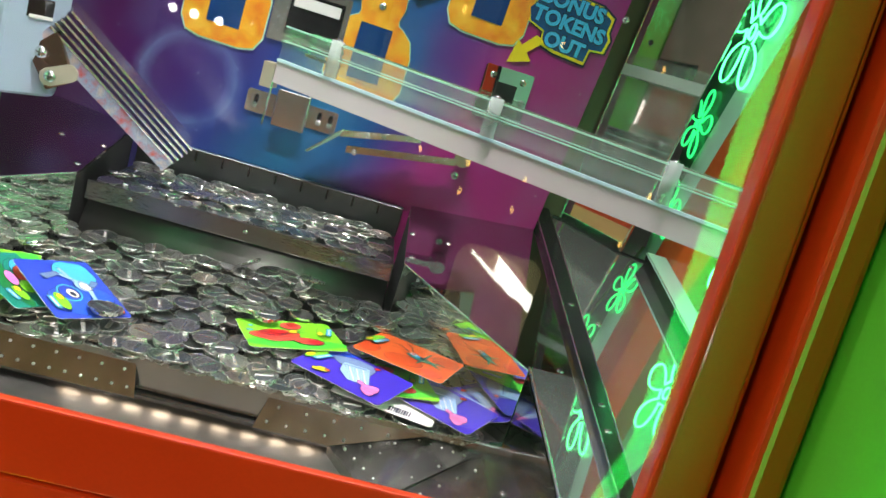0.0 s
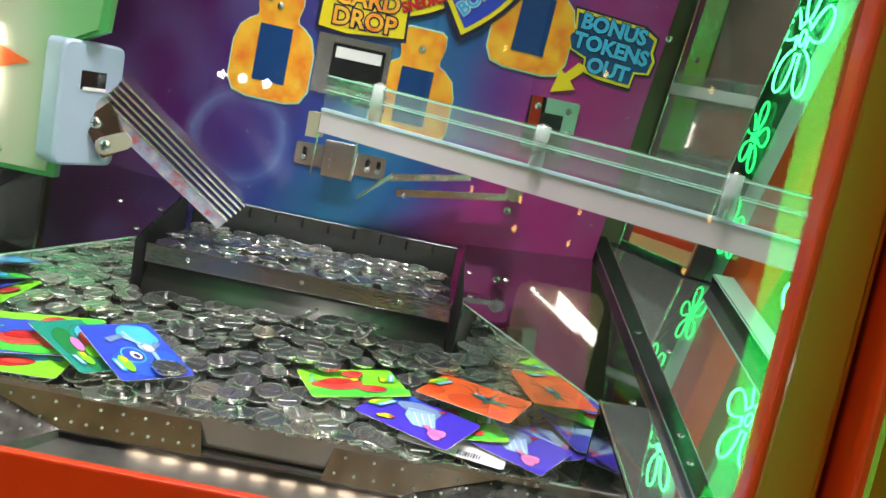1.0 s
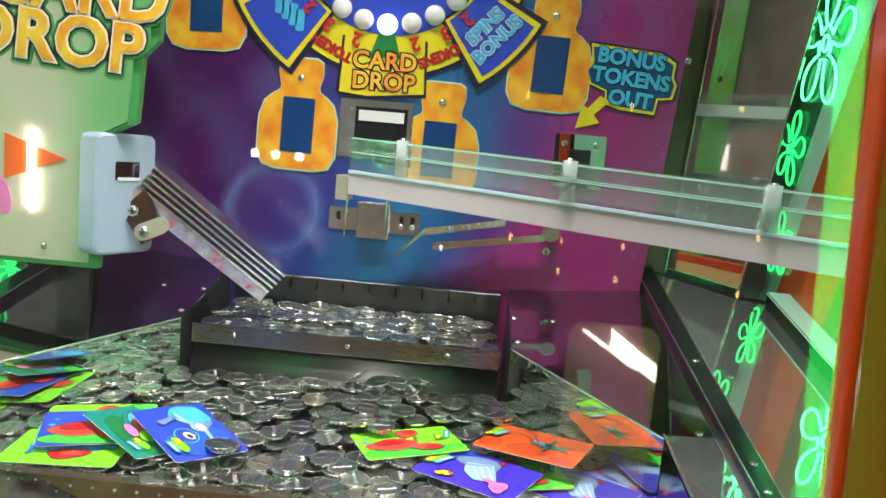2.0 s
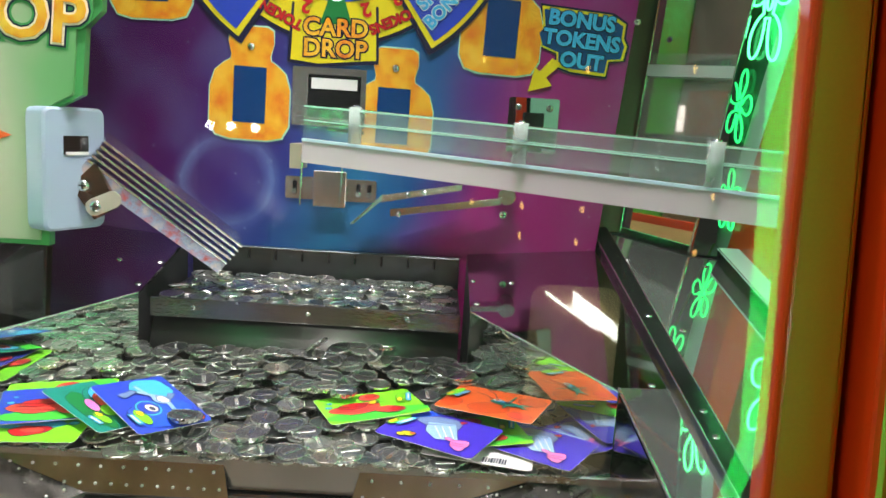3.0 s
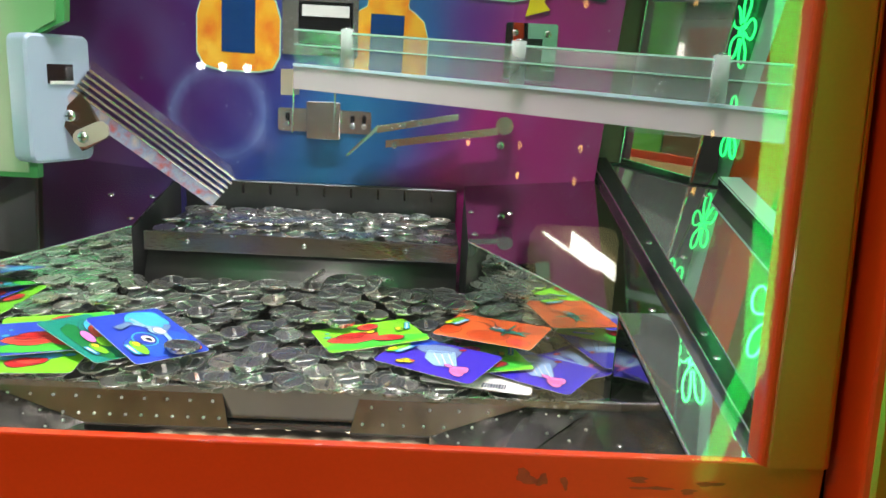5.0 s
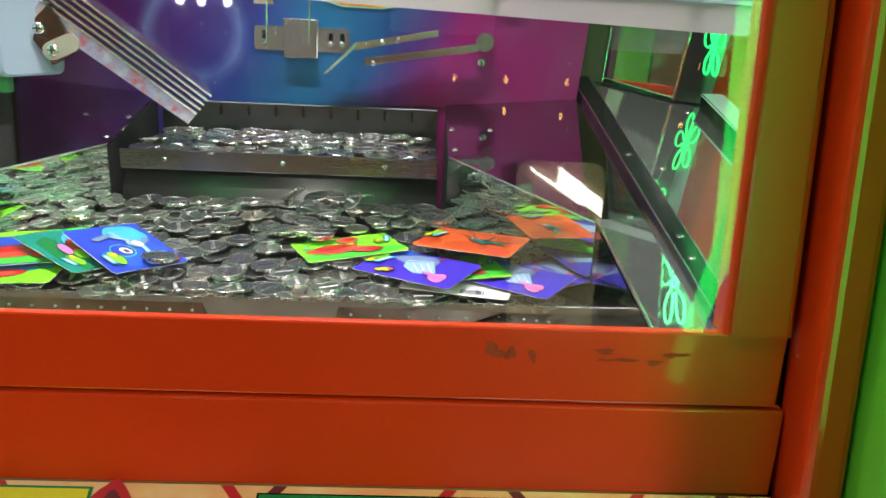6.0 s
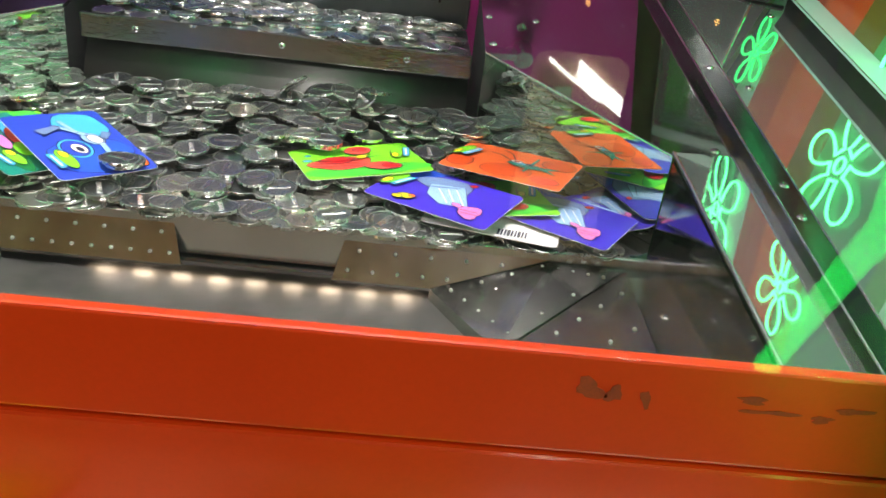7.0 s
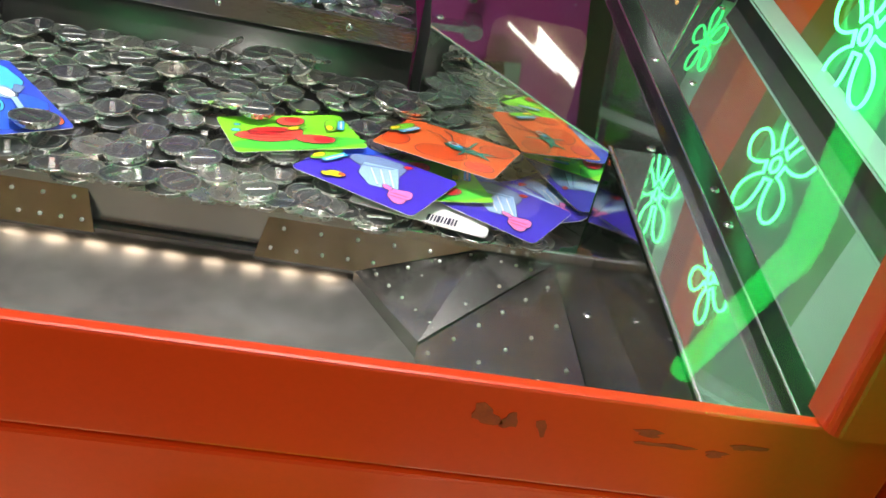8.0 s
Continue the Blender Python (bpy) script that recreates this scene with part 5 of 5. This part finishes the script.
part("body", box(-0.62, -0.368, YD + 0.009, YD + 0.045, 1.150, 1.40, 0.004, 2), M_DARK_IN, disp, "dark housing behind the panel")
for text, x, z, size in (("CARD", -0.376, 1.385, 0.060), ("DROP", -0.396, 1.340, 0.060)):
    m = front @ pose(x, z, 0.005, 0, 0, -4)
    for bold, mat, lift in ((0.0065, M_PANEL_EDGE, 0.0), (0.0045, M_INK, 0.0006), (0.0030, M_CREAM, 0.0010), (0.0010, M_GOLD, 0.0016)):
        me = letters(text, size, 0.0008, bold, 1.02)
        me.transform(m @ Matrix.Translation((0, 0, lift)))
        part("letters", me, mat, disp)
part("arrow", prism([(-0.440, 1.212), (-0.440, 1.254), (-0.382, 1.234)], 0.0008, front @ Matrix.Translation((0, 0, 0.005))), M_ORANGEP, disp, "orange printed arrow")
# glowing bar stands in for a bright reflection; the panel has no lamp
part("lamp", prism(rounded_at(-0.414, 1.222, 0.0055, 0.072, 0.0025), 0.004, front @ Matrix.Translation((0, 0, 0.005))), M_TUBE, disp, "glowing white bar standing in for a reflection on the panel")
part("squiggle", prism(blob(-0.445, 1.196, 0.012, 0.018, 61), 0.0006, front @ Matrix.Translation((0, 0, 0.005))), M_PINK, disp)
screw((-0.402, YD - 0.005, 1.152), (0, -1, 0), 0.003)

# bezel on the dispenser's flank
bez = thing("dispenser_bezel", "grey-blue plastic bezel with a dark card slot", "bezel")
c0, c1 = Vector((-0.352, 0.768, 0)), Vector((-0.322, 0.826, 0))
dv = (c1 - c0).normalized()
m = Matrix(((dv.x, 0, dv.y, c0.x), (dv.y, 0, -dv.x, c0.y), (0, 1, 0, 1.1495), (0, 0, 0, 1)))
w = (c1 - c0).length
pts = [(w / 2 + x, 0.056 + y) for x, y in rounded(w, 0.112, 0.008)]
part("shell", prism(pts, 0.026, m @ Matrix.Translation((0, 0, -0.020)), 0.0025), M_GREY_BLUE, bez)
part("slot", prism(rounded_at(w / 2, 0.078, 0.026, 0.017, 0.001), 0.0006, m @ Matrix.Translation((0, 0, 0.006))), M_BLACK, bez, "dark slot")
part("slot_lip", prism(rounded_at(w / 2 + 0.001, 0.0705, 0.024, 0.003, 0.001), 0.0012, m @ Matrix.Translation((0, 0, 0.0062))), M_WHITE, bez)

# slide of thin metal plates hanging from the bezel
slide = thing("card_slide", "slanting stack of thin bright metal plates on a hinged arm", "card slide")
P0, P1 = Vector((-0.324, 0.800, 1.214)), Vector((-0.210, 0.860, 1.112))
dirv = (P1 - P0).normalized()
upv = Vector((0.62, 0.10, 0.78))
upv = (upv - dirv * upv.dot(dirv)).normalized()
depth = dirv.cross(upv).normalized()
if depth.y < 0:
    depth = -depth
for k in range(5):
    o = upv * (0.0058 * k)
    a, c = P0 + o, P1 + o
    th = upv * 0.0014
    dp = depth * 0.045
    leaf = part("plate", hull([a, c, c + dp, a + dp, a + th, c + th, c + dp + th, a + dp + th]), M_CHROME, slide)
    part("plate_edge", tube([a, c], 0.0010), M_CHROME, leaf)
face = streak_print("holo_print", lin(214, 190, 190), lin(160, 170, 205), lin(206, 96, 92), 70, 0.2)
a, c = P0 - upv * 0.001, P1 - upv * 0.001
part("under_sheet", hull([a - upv * 0.014, c - upv * 0.012, c - upv * 0.012 + depth * 0.04, a - upv * 0.014 + depth * 0.04, a, c, c + depth * 0.04, a + depth * 0.04]), face, slide, "glossy printed sheet under the plates")
part("arm", hull([(-0.338, 0.796, 1.190), (-0.315, 0.792, 1.160), (-0.296, 0.800, 1.172), (-0.318, 0.802, 1.212), (-0.338, 0.802, 1.190), (-0.315, 0.798, 1.160), (-0.296, 0.806, 1.172), (-0.318, 0.808, 1.212)]), surface("copper_tone_metal", (0.42, 0.27, 0.20), 0.2, 1.0, 0.1, 90, 20, 0.02), slide)
part("ear", prism(rounded_at(0, 0, 0.034, 0.016, 0.007), 0.002, pose(-0.305, 0.7905, 1.176, 90, 0, 0) @ pose(0, 0, 0, 0, 0, 25)), surface("pink_satin_metal", (0.66, 0.54, 0.48), 0.42, 0.5, 0.1, 90, 20, 0.02), slide)
screw((-0.312, 0.788, 1.173), (0, -1, 0), 0.0055)
screw((-0.325, 0.793, 1.191), (0, -1, 0), 0.0055)

# ---- control panel below the window ----
panel = thing("control_panel", "sloping control panel printed in peach, yellow and green", "control panel")
PM = pose(0, 0.397, 1.004) @ Matrix.Rotation(math.atan(0.7), 4, "X")
part("sheet", prism([(-0.45, -0.20), (0.187, -0.20), (0.187, -0.0005), (-0.45, -0.0005)], 0.004, PM @ Matrix.Translation((0, 0, -0.004))), M_PEACH, panel)


def decal(name, mat, pts, lift, label=""):
    return part(name, prism(pts, 0.0004, PM @ Matrix.Translation((0, 0, lift))), mat, panel, label)


def quad(x0, x1, y0, y1):
    return [(x0, y0), (x1, y0), (x1, y1), (x0, y1)]


for k, (x, d) in enumerate(((-0.075, 0.03), (-0.05, -0.03), (0.03, -0.03), (0.06, 0.03), (0.12, -0.03), (0.16, 0.02), (-0.18, 0.03), (-0.21, -0.03))):
    decal("streak", M_MAROON if k % 2 else M_RED, [(x, -0.0008), (x + 0.006, -0.0008), (x + d + 0.006, -0.035), (x + d, -0.035)], 0.0001)
decal("green_edge", M_BLACK, quad(-0.0575, 0.180, -0.10, -0.0042), 0.0004)
decal("green_field", M_DKGREEN, quad(-0.0565, 0.0335, -0.099, -0.0050), 0.0008, "green printed field")
decal("cream_field", M_CREAM, quad(0.034, 0.179, -0.099, -0.0050), 0.0008, "cream printed field")
decal("yellow_edge", M_DKGREEN, quad(-0.30, -0.133, -0.08, -0.0030), 0.0004)
decal("yellow_field", M_YELLOW, quad(-0.299, -0.1345, -0.079, -0.0042), 0.0008, "yellow printed field")
decal("drop", M_RED, blob(-0.123, -0.013, 0.009, 0.014, 71), 0.0006)
decal("drop_core", M_MAROON, blob(-0.124, -0.015, 0.006, 0.010, 72), 0.001)
for text, x, y, size, mat, under in (("SWIPE", -0.0112, -0.0175, 0.0215, M_YELLOW, None), ("CARD", -0.0085, -0.0375, 0.0215, M_YELLOW, None), ("1 swipe", 0.068, -0.0130, 0.0125, M_BLACK, M_WHITE), ("=", 0.107, -0.0130, 0.0135, M_BLACK, M_WHITE),
                                     ("12 plays", 0.144, -0.0118, 0.0125, M_BLACK, M_WHITE), ("2 swipes", 0.070, -0.0270, 0.0125, M_BLACK, M_WHITE), ("=", 0.107, -0.0270, 0.0135, M_BLACK, M_WHITE), ("26 plays", 0.144, -0.0258, 0.0125, M_BLACK, M_WHITE)):
    lettering(text, size, PM @ pose(x, y, 0.0009), panel, mat, under, 0.0004 if under else 0.0009, 0.0008, 0.0004)
riv = thing("rivet", "round metal rivet with a dark hole on the panel", "rivet")
part("ring", rod(PM @ Vector((-0.0625, -0.0128, 0.0002)), PM @ Vector((-0.0625, -0.0128, 0.0016)), 0.0048, 18), M_CHROME, riv)
part("hole", rod(PM @ Vector((-0.0625, -0.0128, 0.0012)), PM @ Vector((-0.0625, -0.0128, 0.0019)), 0.0020, 12), M_BLACK, riv)
bulge = solid("button_bezel", rod(PM @ Vector((0.214, -0.028, -0.01)), PM @ Vector((0.214, -0.028, 0.004)), 0.022, 24), M_ORANGE, "rounded orange bezel at the panel's corner", "bezel")

# scuffs worn into the orange beam
M_SCUFF = surface("scuff", lin(146, 50, 12), 0.8, 0, 0.35, 900, 200, 0.3)
for x, z, rx, rz, sd in ((0.049, 1.0765, 0.0042, 0.0036, 81), (0.0565, 1.0755, 0.0020, 0.0036, 82), (0.0665, 1.0745, 0.0016, 0.0030, 83), (0.099, 1.0775, 0.0050, 0.0012, 84), (0.106, 1.0735, 0.0080, 0.0009, 85), (0.122, 1.0725, 0.0040, 0.0011, 86), (0.131, 1.0765, 0.0050, 0.0012, 87)):
    solid("scuff_mark", prism(blob(x, z, rx, rz, sd, 14, 0.6), 0.00025, pose(0, YF - 0.0031, 0, 90, 0, 0)), M_SCUFF, "dark worn scuff on the orange beam", "scuff", "scuffs on the beam")

# ---- what the window mirrors from the hall ----
mach = thing("hall_machine", "dark games machine across the aisle with a pale lit front", "arcade machine")
part("cabinet", box(-0.10, 1.10, -2.3, -1.60, 0.0, 1.75, 0.03, 2), M_HALL_DK, mach)
# pale panel is added only to brighten the corner mirror
part("mirror_fill_panel", box(-0.08, 0.22, -1.598, -1.58, 1.16, 1.70, 0.01, 2), surface("pale_grey_metal", (0.55, 0.52, 0.48), 0.35, 0.0, 0.2, 12, 5, 0.1, stretch=(0.3, 1, 6)), mach, "unseen pale grey panel added to brighten the corner mirror")
n = N("pale_lit_front")
n.link(n.ramp(n.noise(5.0, 3, 0.5), [(0.3, lin(120, 104, 64)), (0.7, lin(190, 176, 130))]), n.b.inputs["Base Color"])
n.link(n.ramp(n.noise(5.0, 3, 0.5), [(0.3, lin(150, 128, 80)), (0.7, lin(214, 200, 150))]), n.b.inputs["Emission Color"])
n.b.inputs["Emission Strength"].default_value = 1.5
part("lit_front", prism([(0.452 + x, 0.50 + y) for x, y in rounded(0.275, 0.60, 0.045)], 0.01, Matrix(((1, 0, 0, 0), (0, 0, 1, -1.59), (0, 1, 0, 0), (0, 0, 0, 1)))), n.m, mach, "pale lit front panel with rounded corners")
# unseen block with coloured and glowing panels, added to fill the corner mirror
far = thing("mirror_filler", "unseen brown block with coloured panels, added for the corner mirror to reflect", "arcade machine")
part("body", box(-2.75, -1.60, -2.2, -1.66, 0.0, 2.30, 0.02, 2), surface("brown_paint", (0.36, 0.29, 0.23), 0.4, 0.0, 0.3, 8, 2, 0.05), far)
part("post", box(-2.52, -2.32, -1.658, -1.60, 1.72, 2.28, 0.01, 2), M_ORANGE, far, "orange block standing in for the pillar mirrored in the corner")
part("lower_panel", box(-2.70, -1.65, -1.658, -1.640, 0.70, 1.10, 0.01, 2), M_PLY, far, "tan wooden lower panel")
part("lit_panel", box(-2.60, -2.02, -1.658, -1.640, 1.30, 1.44, 0.01, 2), glow("pale_pink_panel", (1.0, 0.86, 0.80), 2.2), far, "glowing pale panel added to brighten the corner mirror")
part("red_panel", box(-2.00, -1.70, -1.658, -1.640, 1.28, 1.52, 0.01, 2), M_ORANGE, far, "orange-red panel")
part("steel_band", box(-2.70, -1.65, -1.658, -1.630, 1.14, 1.26, 0.015, 3), M_CHROME, far, "bright steel band")
part("dark_screen", box(-2.20, -1.75, -1.658, -1.645, 1.56, 1.68, 0.005, 1), M_BLACK, far)
M_AMBER = glow("amber_bulb", (1.0, 0.45, 0.10), 14.0)
bulbs = thing("bulb_chain", "small amber bulbs along the front of the hall machine", "lamps")
for x, z in ((0.11, 1.04), (0.26, 1.04), (0.44, 1.04), (0.26, 0.95), (0.43, 0.94), (0.12, 1.455), (0.42, 1.445), (0.73, 1.465), (0.825, 1.10), (0.79, 0.93)):
    b = bmesh.new()
    bmesh.ops.create_uvsphere(b, u_segments=10, v_segments=6, radius=0.009)
    bmesh.ops.scale(b, vec=(0.7, 0.7, 1.3), verts=b.verts)
    bmesh.ops.translate(b, vec=(x, -1.56, z), verts=b.verts)
    part("bulb", b, M_AMBER, bulbs, "", True)
# glowing bars stand in for tube lights reflected in the lit front
for x0, z0, x1, z1, h in ((0.355, 0.785, 0.520, 0.680, 0.012), (0.440, 0.790, 0.585, 0.690, 0.055)):
    q = []
    for dz in (0, h):
        for x, y, z in ((x0, -1.576, z0), (x1, -1.576, z1), (x1, -1.568, z1), (x0, -1.568, z0)):
            q.append((x, y, z - dz))
    solid("tube_reflection", hull(q), M_TUBE, "glowing white bar standing in for a tube light reflected in the hall machine", "lamp", "tube lamps")
M_SPOT = glow("white_spot", (1.0, 0.98, 0.95), 30.0)
for x in (-0.66, -0.60, -0.53):
    b = bmesh.new()
    bmesh.ops.create_uvsphere(b, u_segments=10, v_segments=6, radius=0.013)
    bmesh.ops.translate(b, vec=(x, -1.54, 1.22), verts=b.verts)
    solid("spot_lamp", b, M_SPOT, "small bright white spot lamp on a stand", "lamp", "spot lamps in the hall", smooth=True)
solid("lamp_stand", box(-0.70, -0.49, -1.62, -1.55, 0.0, 1.208, 0.01, 2), M_HALL_DK, "dark stand under the spot lamps", "stand")
